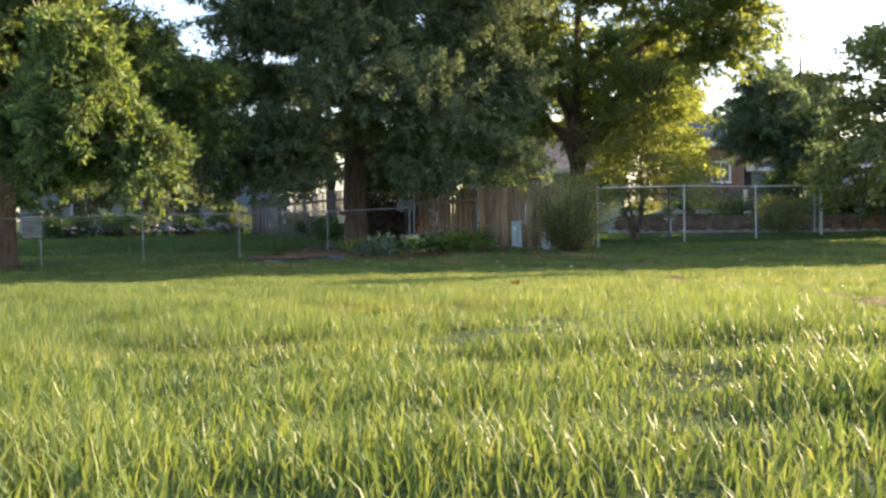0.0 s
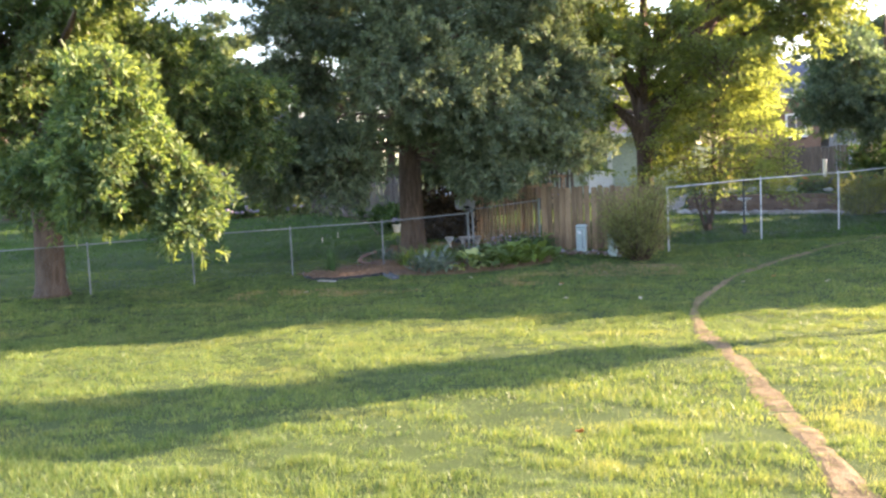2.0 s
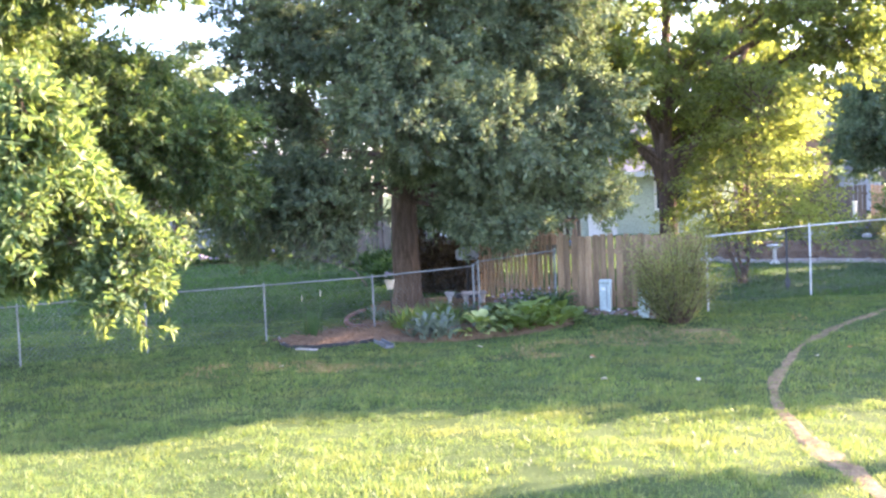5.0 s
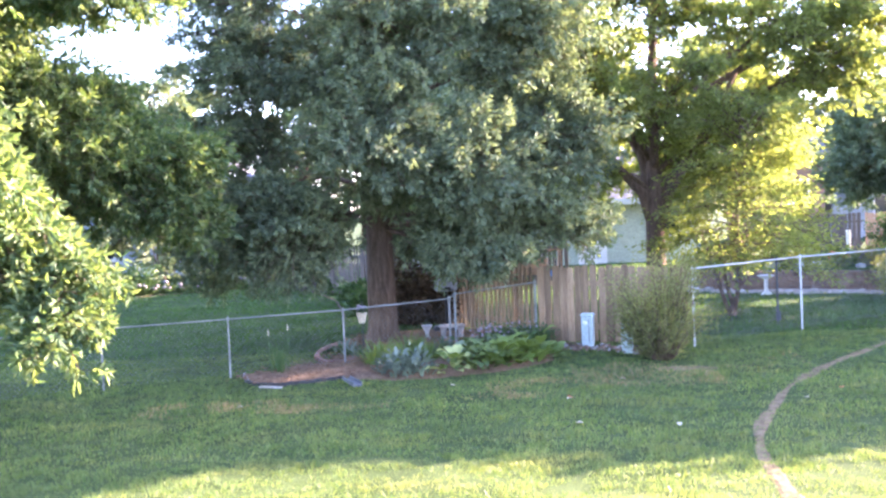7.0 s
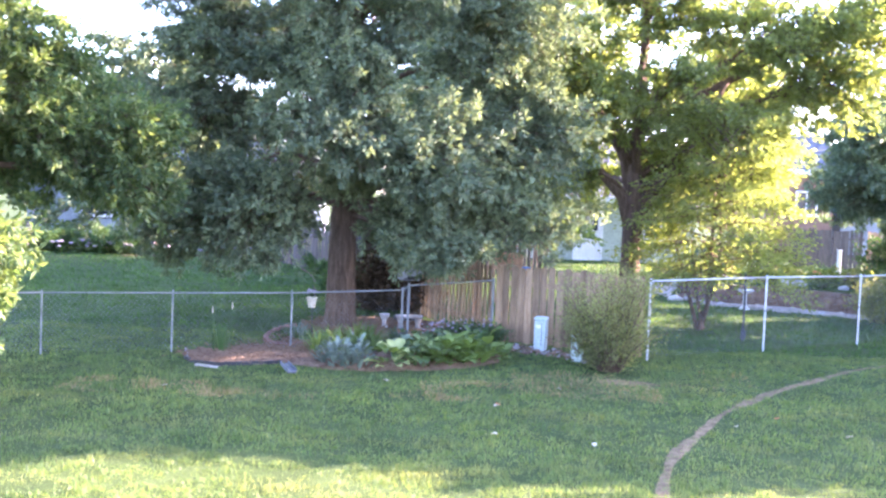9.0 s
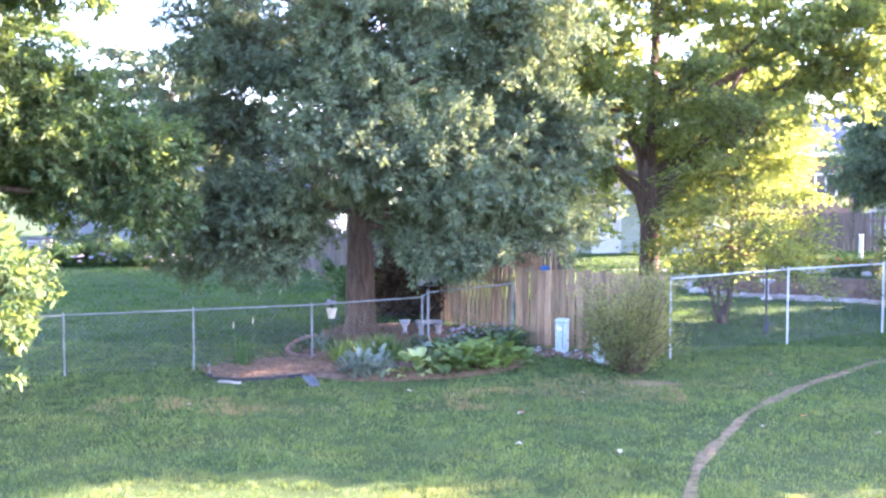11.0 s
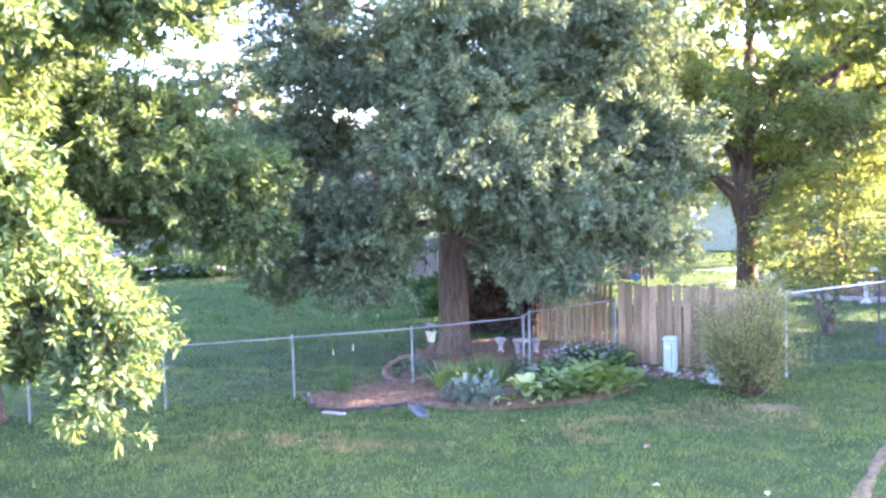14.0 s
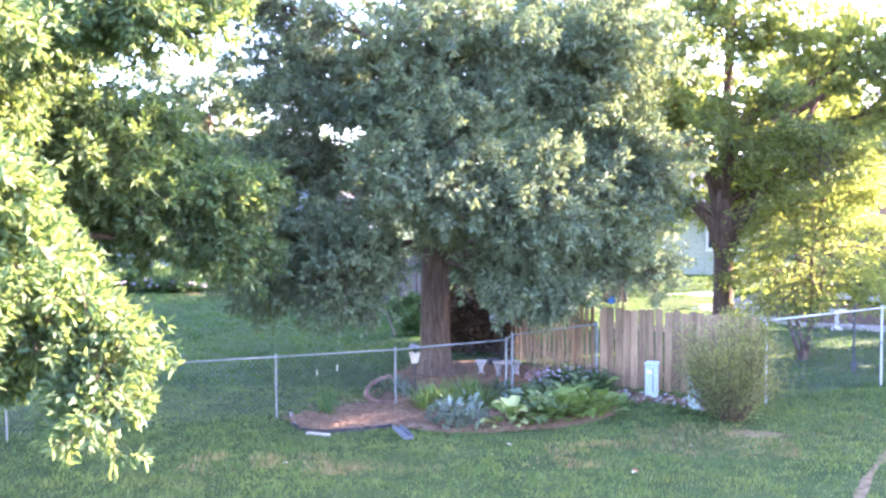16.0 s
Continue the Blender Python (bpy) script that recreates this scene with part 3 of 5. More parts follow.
def leafy_tree(name, label, x, y, trunk, masses, seed, leaf_mat, leaf=0.12, broad=0.17, per_tuft=12, twigs=11, floor=0.5, forks=()):
    """A tree whose limbs each carry one mass of foliage.
    trunk: rows of x, y, z and radius over the foot. masses: rows of a centre in the world, three half-sizes, the number of
    branches and the height at which the limb leaves the trunk. Branches fan out from the limb through its mass, twigs
    stand along them, and every twig ends in a tuft of leaves. forks: rows of points and radii of extra heavy limbs."""
    rng = np.random.default_rng(seed)
    z0 = gz(x, y) - 0.03
    foot = np.array([x, y, z0])
    root = tagged(empty_at(name, x, y, z0), label, "tree")
    rows = np.array(trunk, float)
    r0 = rows[0, 3]
    line = [(0, 0, 0), (0, 0, 0.12), (0, 0, 0.35)] + [tuple(r[:3]) for r in rows[1:]]
    tube_part("trunk", line, [r0 * 1.5, r0 * 1.15, r0] + list(rows[1:, 3]), M_BARK, root, 12)
    for pts, radii in forks:
        tube_part("fork", pts, radii, M_BARK, root, 10)
    tv, tf = [], []
    base_all, tip_all, dir_all = [], [], []
    for cx, cy, cz, rx, ry, rz, count, h in masses:
        c, r = np.array([cx, cy, cz]) - foot, np.array([rx, ry, rz])
        a = np.array([np.interp(h, rows[:, 2], rows[:, i]) for i in range(3)])
        end = a + (c - a) * 0.98
        span = np.linalg.norm(end - a)
        mid = a + (end - a) * 0.5 + np.array([0, 0, 0.16 * span]) + rng.normal(size=3) * 0.08 * span
        limb = bend(a, mid, end, 9)
        thick = min(0.42 * r0, 0.018 + 0.016 * span)
        tube_part("limb", [Vector(p) for p in limb], [thick * (1 - 0.8 * i / 8) for i in range(9)], M_BARK, root, 7)
        for i in range(count):
            q = rng.normal(size=3)
            q /= np.linalg.norm(q)
            tip = c + r * q * (0.45 + 0.62 * rng.random() ** 0.6)
            u = rng.uniform(0.45, 1.0)
            st = limb[min(7, int(u * 8))]
            if np.linalg.norm(tip - st) > 1.6:
                st = limb[min(8, int(rng.uniform(0.7, 1.0) * 8))]
            reach = np.linalg.norm(tip - st)
            way = st + (tip - st) * 0.55 + np.array([0, 0, 0.18 * reach]) + rng.normal(size=3) * 0.06 * reach
            br = bend(st, way, tip, 5)
            v, f = tube([Vector(p) for p in br], [0.011, 0.009, 0.007, 0.005, 0.003], 3)
            o = len(tv)
            tv += v
            tf += [tuple(o + j for j in face) for face in f[:-2]]
            m = max(4, int(twigs * (0.55 + 0.5 * reach) * rng.uniform(0.7, 1.3)))
            t = 0.30 + 0.72 * (np.arange(m) + rng.random(m)) / m
            t = np.clip(t, 0, 1)
            b0 = (1 - t)[:, None] ** 2 * st + (2 * t * (1 - t))[:, None] * way + (t * t)[:, None] * tip
            d = (tip - st) / (reach + 1e-6)
            out = (b0 - c) / (r + 0.2)
            g = rng.normal(size=(m, 3))
            g /= np.linalg.norm(g, axis=1)[:, None]
            dd = d * 0.55 + g * 0.75 + out * 0.45 + np.array([0, 0, -0.12])
            dd /= np.linalg.norm(dd, axis=1)[:, None]
            ln = rng.uniform(0.10, 0.30, m)[:, None]
            base_all.append(b0)
            tip_all.append(b0 + dd * ln)
            dir_all.append(dd)
    base, tip, dd = np.concatenate(base_all), np.concatenate(tip_all), np.concatenate(dir_all)
    ok = tip[:, 2] > floor + rng.uniform(-0.15, 0.15, len(tip))
    base, tip, dd = base[ok], tip[ok], dd[ok]
    bv, bl = spikes(base, tip, 0.004, rng)
    stem_v = np.array([tuple(p) for p in tv])
    stem_l = np.array([j for face in tf for j in face])
    twig_ob = new("twig_mass", fast_mesh("twig_mass", np.concatenate([stem_v, bv]), np.concatenate([stem_l, bl + len(stem_v)]),
                                         np.concatenate([np.full(len(tf), 4), np.full(2 * len(base), 3)]), M_BARK))
    twig_ob.parent = root
    tagged(twig_ob, kind="stuff")
    n = rng.poisson(per_tuft, len(tip)).clip(4)
    at, d = np.repeat(tip, n, 0), np.repeat(dd, n, 0)
    back = np.repeat(np.linalg.norm(tip - base, axis=1), n)
    g = rng.normal(size=(len(at), 3))
    g /= np.linalg.norm(g, axis=1)[:, None]
    pos = at - d * (back * rng.random(len(at)) ** 1.5 * 0.75)[:, None] + g * 0.018
    way = d * 0.55 + g * 0.8 + np.array([0, 0, -0.3])
    crown = new("crown", leaves_mesh("crown", pos, way, leaf, rng, leaf_mat, broad))
    crown.parent = root
    tagged(crown, kind="stuff")
    return root


# the sunlit pin oak on the near side of the fence
leafy_tree("pin_oak", "pin oak with low drooping branches and sunlit leaves", -7.6, 9.8,
           [(0, 0, 0, 0.25), (0.02, 0, 1.2, 0.235), (0.0, -0.05, 3.0, 0.20), (-0.1, -0.05, 5.0, 0.155), (-0.05, 0, 8.0, 0.08), (0, 0, 10.8, 0.02)],
           [(-4.9, 5.5, 3.1, 0.6, 0.6, 0.26, 32, 2.9), (-4.7, 5.3, 2.55, 0.65, 0.5, 0.26, 34, 2.6), (-4.35, 5.7, 2.0, 0.45, 0.5, 0.25, 27, 2.4),
            (-4.95, 5.15, 2.05, 0.55, 0.45, 0.25, 28, 2.4), (-3.85, 5.8, 1.55, 0.4, 0.5, 0.26, 28, 2.2), (-4.8, 5.4, 1.55, 0.6, 0.5, 0.24, 28, 2.2), (-5.6, 6.8, 1.5, 0.5, 0.5, 0.3, 24, 2.1),
            (-3.9, 5.4, 1.15, 0.35, 0.4, 0.25, 18, 2.1), (-5.2, 6.4, 2.3, 0.8, 0.5, 0.8, 50, 2.4), (-5.9, 6.4, 2.0, 0.5, 0.6, 0.42, 28, 2.2), (-5.2, 10.8, 3.0, 1.3, 0.8, 0.95, 115, 3.0),
            (-4.0, 10.4, 2.35, 0.5, 0.6, 0.5, 40, 2.8), (-3.9, 10.3, 3.15, 0.5, 0.5, 0.35, 26, 3.0), (-5.2, 6.0, 4.6, 0.6, 0.6, 0.34, 24, 3.8), (-6.0, 10.1, 4.1, 0.85, 0.6, 0.6, 60, 3.4), (-5.5, 9.7, 3.4, 0.9, 0.7, 0.6, 60, 3.2), (-4.75, 10.0, 2.8, 0.75, 0.6, 0.55, 52, 3.0), (-6.3, 10.4, 5.0, 0.9, 0.8, 0.5, 40, 4.2), (-7.0, 10.2, 5.5, 1.0, 0.8, 0.5, 50, 4.4), (-5.1, 10.2, 4.05, 0.5, 0.4, 0.35, 26, 3.4), (-4.3, 7.9, 4.95, 1.1, 0.8, 0.42, 60, 4.4),
            (-7.5, 8.4, 4.0, 1.5, 1.4, 1.6, 130, 3.2), (-6.2, 8.5, 4.2, 0.7, 0.7, 0.5, 34, 3.4), (-7.6, 9.8, 8.0, 2.5, 2.5, 2.2, 70, 6.5), (-5.6, 8.2, 7.0, 2.0, 2.0, 0.9, 60, 5.6), (-6.4, 11.6, 6.6, 2.0, 1.6, 1.0, 50, 5.4), (-7.8, 11.8, 3.2, 2.0, 1.1, 1.3, 60, 2.6), (-5.3, 8.3, 5.0, 0.7, 0.7, 0.35, 30, 4.2),
            (-6.5, 7.3, 1.75, 0.8, 0.8, 0.55, 44, 2.1), (-5.8, 7.7, 1.7, 0.9, 0.6, 0.5, 44, 2.1), (-4.8, 7.1, 1.6, 0.6, 0.5, 0.4, 28, 2.2), (-9.2, 9.0, 3.0, 1.2, 1.3, 1.4, 60, 2.6)],
           21, M_PIN, 0.110, 0.17, 13, 12, 0.85)
# the dense oak behind the flower bed
leafy_tree("shade_oak", "tall dense oak with a straight brown trunk behind the flower bed", -1.62, 13.9,
           [(0, 0, 0, 0.262), (0.0, 0, 1.5, 0.235), (0.03, 0, 3.5, 0.20), (0.0, 0, 6.0, 0.15), (0, 0, 9.0, 0.08), (0, 0, 12.0, 0.02)],
           [(-4.1, 13.0, 1.95, 1.0, 0.9, 0.85, 90, 2.3), (-4.3, 13.4, 3.35, 1.2, 1.0, 0.8, 95, 3.0), (-2.9, 12.2, 2.0, 0.85, 0.8, 0.95, 92, 2.3), (-1.55, 11.5, 3.45, 1.1, 0.8, 0.9, 95, 2.9),
            (0.2, 12.0, 2.9, 1.0, 0.8, 0.9, 90, 2.4), (1.25, 13.0, 1.95, 1.15, 0.7, 0.6, 84, 2.1), (-0.2, 12.7, 1.75, 0.9, 0.6, 0.65, 72, 2.1), (1.5, 13.2, 3.5, 1.1, 1.0, 0.9, 95, 3.0),
            (-3.5, 13.5, 5.1, 1.5, 1.1, 0.75, 95, 4.2), (-1.3, 12.0, 5.3, 1.6, 1.1, 1.0, 100, 4.2), (1.2, 12.9, 5.3, 1.4, 1.1, 1.0, 110, 4.2), (-1.5, 13.9, 8.4, 2.8, 2.6, 2.0, 60, 7.0),
            (-3.3, 15.6, 3.0, 1.6, 1.0, 1.4, 48, 2.6), (0.4, 15.6, 3.4, 1.6, 1.0, 1.6, 60, 2.8), (-4.2, 13.2, 6.0, 1.3, 1.0, 0.5, 50, 5.0), (-3.5, 13.1, 4.5, 1.2, 0.8, 0.5, 48, 4.0), (-2.5, 12.8, 4.4, 0.8, 0.7, 0.4, 36, 3.8), (-1.0, 11.75, 4.4, 1.0, 0.6, 0.45, 48, 3.8), (0.9, 12.8, 4.4, 0.9, 0.7, 0.4, 36, 3.8), (-1.5, 12.7, 2.5, 0.6, 0.4, 0.3, 32, 2.6),
            (0.8, 15.4, 1.9, 1.2, 0.9, 0.55, 60, 2.1), (-3.4, 15.8, 1.9, 1.2, 0.9, 0.55, 60, 2.1), (-0.9, 16.9, 1.7, 1.3, 0.8, 0.5, 50, 2.2), (0.25, 12.3, 1.45, 0.7, 0.4, 0.28, 40, 2.0), (-0.35, 12.2, 1.5, 0.4, 0.3, 0.25, 20, 2.0)],
           22, M_MAIN, 0.100, 0.17, 12, 12, 0.9)
# the spreading tree behind the picket fence
leafy_tree("spreading_maple", "spreading tree with a forked trunk and backlit yellow-green leaves", 3.75, 16.7,
           [(0, 0, 0, 0.22), (0, 0, 1.2, 0.19), (0, 0, 2.1, 0.18), (0.0, 0.05, 3.5, 0.12), (0.1, 0.05, 5.5, 0.09), (0.1, 0, 8.5, 0.03)],
           [(2.2, 16.0, 3.25, 0.9, 0.8, 0.6, 44, 2.4), (3.9, 15.3, 4.5, 1.3, 0.9, 0.6, 46, 3.0), (1.9, 15.9, 5.3, 1.4, 1.1, 1.0, 92, 3.4), (6.0, 16.9, 4.0, 1.3, 1.0, 0.8, 80, 2.8),
            (6.3, 15.7, 5.8, 1.7, 1.2, 1.0, 86, 3.6), (3.8, 15.7, 6.3, 1.8, 1.2, 0.9, 84, 4.2), (7.8, 16.2, 4.9, 1.2, 1.1, 1.0, 80, 3.2), (4.2, 16.8, 8.5, 3.2, 2.8, 1.5, 70, 6.0),
            (2.8, 18.6, 4.8, 1.9, 1.1, 1.4, 80, 3.2), (6.0, 18.6, 4.8, 1.9, 1.1, 1.4, 80, 3.2), (5.6, 17.3, 2.95, 0.9, 0.7, 0.5, 40, 2.6),
            (2.5, 15.4, 4.25, 0.9, 0.7, 0.6, 34, 3.0), (4.2, 17.3, 3.3, 1.0, 0.6, 0.45, 36, 2.4), (3.5, 15.5, 3.85, 0.9, 0.5, 0.4, 20, 2.9), (8.3, 16.2, 6.2, 1.0, 1.0, 0.7, 56, 3.8), (4.6, 18.6, 2.75, 1.2, 0.9, 0.6, 56, 2.3), (2.9, 19.5, 3.0, 1.0, 0.7, 0.5, 36, 2.6)],
           23, M_ASH, 0.105, 0.24, 10, 9, 1.6,
           forks=[([(0.0, 0, 1.75), (-0.22, -0.02, 2.45), (-0.7, -0.1, 2.95), (-1.3, -0.2, 3.15), (-2.1, -0.2, 3.5)], [0.15, 0.11, 0.085, 0.065, 0.03]),
                  ([(0.02, 0, 1.7), (0.3, -0.02, 2.5), (0.72, -0.1, 3.15), (1.15, -0.2, 3.7), (1.7, -0.2, 4.8)], [0.16, 0.135, 0.115, 0.095, 0.045]),
                  ([(0.0, 0, 2.2), (-0.2, 0.1, 3.2), (-0.75, 0.1, 4.2), (-1.1, 0.1, 5.6)], [0.12, 0.09, 0.07, 0.03])])

# ---- the other trees ----
grow_tree("small_tree", "small many-stemmed tree with yellow sunlit leaves", 4.95, 15.6, 3.8, 0.06, 1.0, 1.8, 52, 31, M_ASH, 0.075, 15, 0.15, lean=(0.4, 0.1), twigs=9,
          profile=lambda f: 0.95 - 0.4 * f, broad=0.3)
for k, (dx, dy) in enumerate(((-0.55, 0.1), (0.32, -0.1), (-0.2, 0.25))):
    ob = tube_part("stem", [(0.05 * k - 0.05, 0, 0), (dx * 0.45, dy * 0.5, 0.7), (dx, dy, 1.7)], [0.045, 0.035, 0.018], M_BARK, bpy.data.objects["small_tree"], 7)
# the paler shrub leaf colour stands in for full sun on this tree
grow_tree("edge_maple", "young tree with leaves coloured pale green to look sunlit", 10.6, 14.3, 4.7, 0.09, 1.1, 2.1, 36, 32, M_SHRUB, 0.11, 10, 0.25, twigs=9, broad=0.42)
leafy_tree("dark_tree", "dark blue-green leafy tree behind the raised bed", 11.3, 21.4,
           [(0, 0, 0, 0.13), (0, 0, 1.5, 0.10), (0, 0, 3.5, 0.06), (0, 0, 4.8, 0.02)],
           [(9.6, 20.8, 3.0, 1.1, 1.0, 0.9, 50, 1.6), (10.9, 20.8, 3.1, 1.1, 1.0, 0.9, 50, 1.6), (10.1, 20.9, 4.3, 1.2, 1.1, 0.8, 50, 2.4), (10.2, 22.0, 3.3, 1.4, 0.8, 1.2, 40, 1.8), (10.9, 20.7, 2.2, 0.8, 0.7, 0.4, 30, 1.5)],
           33, M_BLUELEAF, 0.15, 0.2, 10, 9, 1.2)
leafy_tree("yard_oak", "broad leafy tree at the edge of the yards", 14.6, 14.6,
           [(0, 0, 0, 0.22), (0, 0, 1.6, 0.18), (0, 0, 4.0, 0.12), (0, 0, 7.9, 0.03)],
           [(14.5, 15.0, 5.75, 2.1, 2.2, 1.5, 150, 4.0), (14.5, 12.5, 3.2, 2.2, 2.4, 1.55, 130, 2.0), (14.5, 16.2, 3.7, 2.2, 2.0, 1.9, 130, 2.2), (15.6, 17.7, 4.9, 1.9, 1.2, 1.5, 90, 3.0),
            (14.5, 12.4, 4.85, 1.8, 1.2, 0.6, 70, 3.0), (14.5, 11.1, 3.5, 1.6, 1.2, 1.15, 60, 2.0), (14.8, 16.3, 7.1, 1.6, 1.3, 0.9, 80, 5.0), (14.6, 13.9, 7.1, 1.6, 0.9, 0.7, 70, 5.4), (14.6, 13.3, 6.9, 0.8, 0.5, 0.3, 34, 5.6)],
           34, M_PIN, 0.34, 0.3, 5, 7, 1.2)
# added out of view: its high crown keeps sun off the neighbouring lawn
grow_tree("unseen_oak", "unseen high-crowned tree added to shade the neighbouring lawn", 22.2, 30.5, 14.8, 0.26, 10.0, 3.0, 60, 51, M_PIN, 0.40, 6, 0.15, twigs=9, profile=lambda f: 1.0 - 0.3 * f, thin_above=20)
leafy_tree("slender_oak", "slender leafy tree at the edge of the lawn", 12.2, 7.0,
           [(0, 0, 0, 0.12), (0, 0, 3.0, 0.09), (0, 0, 6.8, 0.02)],
           [(12.2, 7.05, 4.8, 0.9, 0.62, 0.85, 50, 3.2), (12.2, 6.95, 6.2, 1.3, 1.3, 0.9, 80, 4.6)], 35, M_PIN, 0.2, 0.24, 8, 9, 3.0)
grow_tree("back_oak", "big leafy tree behind the neighbouring lawn", -10.5, 31.5, 6.4, 0.2, 1.6, 3.6, 40, 36, M_MAIN, 0.22, 10, 0.3, twigs=9, profile=lambda f: 1.0 - 0.5 * f)
grow_tree("back_oak", "big leafy tree behind the neighbouring lawn", -4.0, 40.0, 12.5, 0.24, 2.2, 5.2, 44, 37, M_PIN, 0.26, 8, 0.3, twigs=9, profile=lambda f: 1.0 - 0.5 * f)
grow_tree("back_maple", "big leafy tree among the far houses", 6.0, 44.0, 12.0, 0.24, 3.0, 5.2, 40, 38, M_ASH, 0.26, 8, 0.3, twigs=9)
grow_tree("back_maple", "big leafy tree among the far houses", 21.0, 46.0, 7.5, 0.24, 2.0, 4.2, 40, 39, M_MAIN, 0.28, 8, 0.3, twigs=9)
grow_tree("back_oak", "big leafy tree behind the neighbouring lawn", -19.0, 33.0, 12.0, 0.24, 2.0, 5.5, 40, 40, M_PIN, 0.28, 8, 0.3, twigs=9)

grow_tree("yard_maple", "leafy tree behind the picket fence", 0.7, 23.7, 7.5, 0.16, 2.5, 3.4, 56, 43, M_MAIN, 0.17, 11, 0.2, stretch=lambda az, h: 1 - 0.62 * min(1, 1.5 * facing(az, -2.9, 1.2)) * (h < 3.6), twigs=9, profile=lambda f: 1.0 - 0.4 * f)
grow_tree("yard_maple", "leafy tree behind the picket fence", 9.2, 30.4, 7.0, 0.16, 2.6, 2.2, 36, 44, M_ASH, 0.17, 11, 0.3, twigs=9, profile=lambda f: 1.0 - 0.4 * f)

grow_tree("yard_maple", "leafy tree behind the picket fence", 0.2, 27.8, 7.5, 0.16, 1.8, 3.7, 48, 45, M_PIN, 0.19, 11, 0.2, stretch=lambda az, h: 1 - 0.62 * min(1, 1.5 * facing(az, -2.9, 1.2)) * (h < 3.8), twigs=9, profile=lambda f: 1.0 - 0.4 * f)
grow_tree("edge_maple", "young leafy tree beyond the fence corner", 14.0, 18.1, 4.0, 0.1, 0.9, 2.6, 50, 46, M_MAIN, 0.15, 11, 0.25, twigs=9, broad=0.42)

# ---- chain-link fences ----


def chain_bay(parent, a, b, za, zb, top_a, top_b, pitch=0.075):
    """Woven wire between two posts, as crossing diagonal wires."""
    ln = math.hypot(b[0] - a[0], b[1] - a[1])
    h = min(top_a - za, top_b - zb) - 0.07
    verts, faces = [], []

    def world_at(s, t):
        f = s / ln
        lo = za + (zb - za) * f + 0.04
        hi = top_a + (top_b - top_a) * f - 0.03
        return Vector((a[0] + (b[0] - a[0]) * f, a[1] + (b[1] - a[1]) * f, lo + (hi - lo) * t / h))

    s0 = -h
    while s0 < ln:
        for sgn in (1, -1):
            lo_t, hi_t = max(0.0, -s0), min(h, ln - s0)
            if hi_t - lo_t > 0.03:
                p, q = (lo_t, hi_t) if sgn > 0 else (h - lo_t, h - hi_t)
                v, f = tube([world_at(s0 + lo_t, p), world_at(s0 + hi_t, q)], [0.0012, 0.0012], 3)
                o = len(verts)
                verts += v
                faces += [tuple(o + i for i in x) for x in f]
        s0 += pitch
    ob = new("chain_link", mesh_of("chain_link", verts, faces, M_WIRE))
    ob.parent = parent
    return tagged(ob, "grey woven wire mesh", kind="stuff")


def chain_fence(name, label, posts, mat):
    """posts: rows of x, y, height and radius."""
    root = tagged(new(name), label, "fence")
    tops = []
    for i, (x, y, h, r) in enumerate(posts):
        z = gz(x, y)
        tops.append((x, y, z, z + h))
        bm = lathe([(r, -0.1), (r, h - 0.02), (r * 1.25, h - 0.02), (r * 1.25, h + 0.012), (r * 0.8, h + 0.035), (0.004, h + 0.045)], 10)
        post = part("post", bm, mat, root)
        post.matrix_basis = pose(x, y, z)
        ring = part("tie_band", lathe([(r * 1.2, -0.012), (r * 1.3, 0), (r * 1.2, 0.012)], 8), M_GALV, post)
        ring.matrix_basis = pose(0, 0, h * 0.55)
    for (x0, y0, z0, t0), (x1, y1, z1, t1) in zip(tops, tops[1:]):
        tube_part("top_rail", [(x0, y0, t0), (x1, y1, t1)], [0.0125, 0.0125], mat, root, 8)
        chain_bay(root, (x0, y0), (x1, y1), z0, z1, t0, t1)
    return root


chain_fence("chain_link_fence", "low galvanised chain-link fence in front of the mulch bed", [(-10.2, 8.45, 0.86, 0.014), (-8.5, 9.1, 0.86, 0.014), (-6.9, 9.72, 0.86, 0.014), (-5.3, 10.36, 0.86, 0.014),
            (-3.67, 11.0, 0.86, 0.014), (-2.06, 11.63, 0.86, 0.014), (-0.45, 12.3, 0.87, 0.018), (-0.36, 12.36, 0.94, 0.018), (0.97, 12.98, 1.0, 0.02)], M_GALV)
chain_fence("chain_link_fence", "taller galvanised chain-link fence with pale posts along the lawn", [(3.33, 12.0, 1.21, 0.017), (5.44, 13.25, 1.22, 0.017), (7.48, 14.6, 1.22, 0.017), (9.75, 16.35, 1.22, 0.022)], M_PALEPOST)
chain_fence("chain_link_fence", "chain-link fence running back into the next yard", [(9.75, 16.42, 1.2, 0.024), (10.1, 17.6, 1.2, 0.024), (10.6, 19.5, 0.75, 0.024)], M_PALEPOST)

# ---- picket fences ----


def picket_mesh(name, w, h, d, mat, ear=0.03):
    """A board with cut corners at its top."""
    bm = bmesh.new()
    prof = [(-w / 2, 0), (w / 2, 0), (w / 2, h - ear), (w / 2 - ear, h), (-w / 2 + ear, h), (-w / 2, h - ear)]
    f = [bm.verts.new((x, -d / 2, z)) for x, z in prof]
    b = [bm.verts.new((x, d / 2, z)) for x, z in prof]
    bm.faces.new(f)
    bm.faces.new(b[::-1])
    for i in range(6):
        j = (i + 1) % 6
        bm.faces.new((f[j], f[i], b[i], b[j]))
    bmesh.ops.recalc_face_normals(bm, faces=bm.faces)
    me = bpy.data.meshes.new(name)
    bm.to_mesh(me)
    bm.free()
    me.materials.append(mat)
    return me


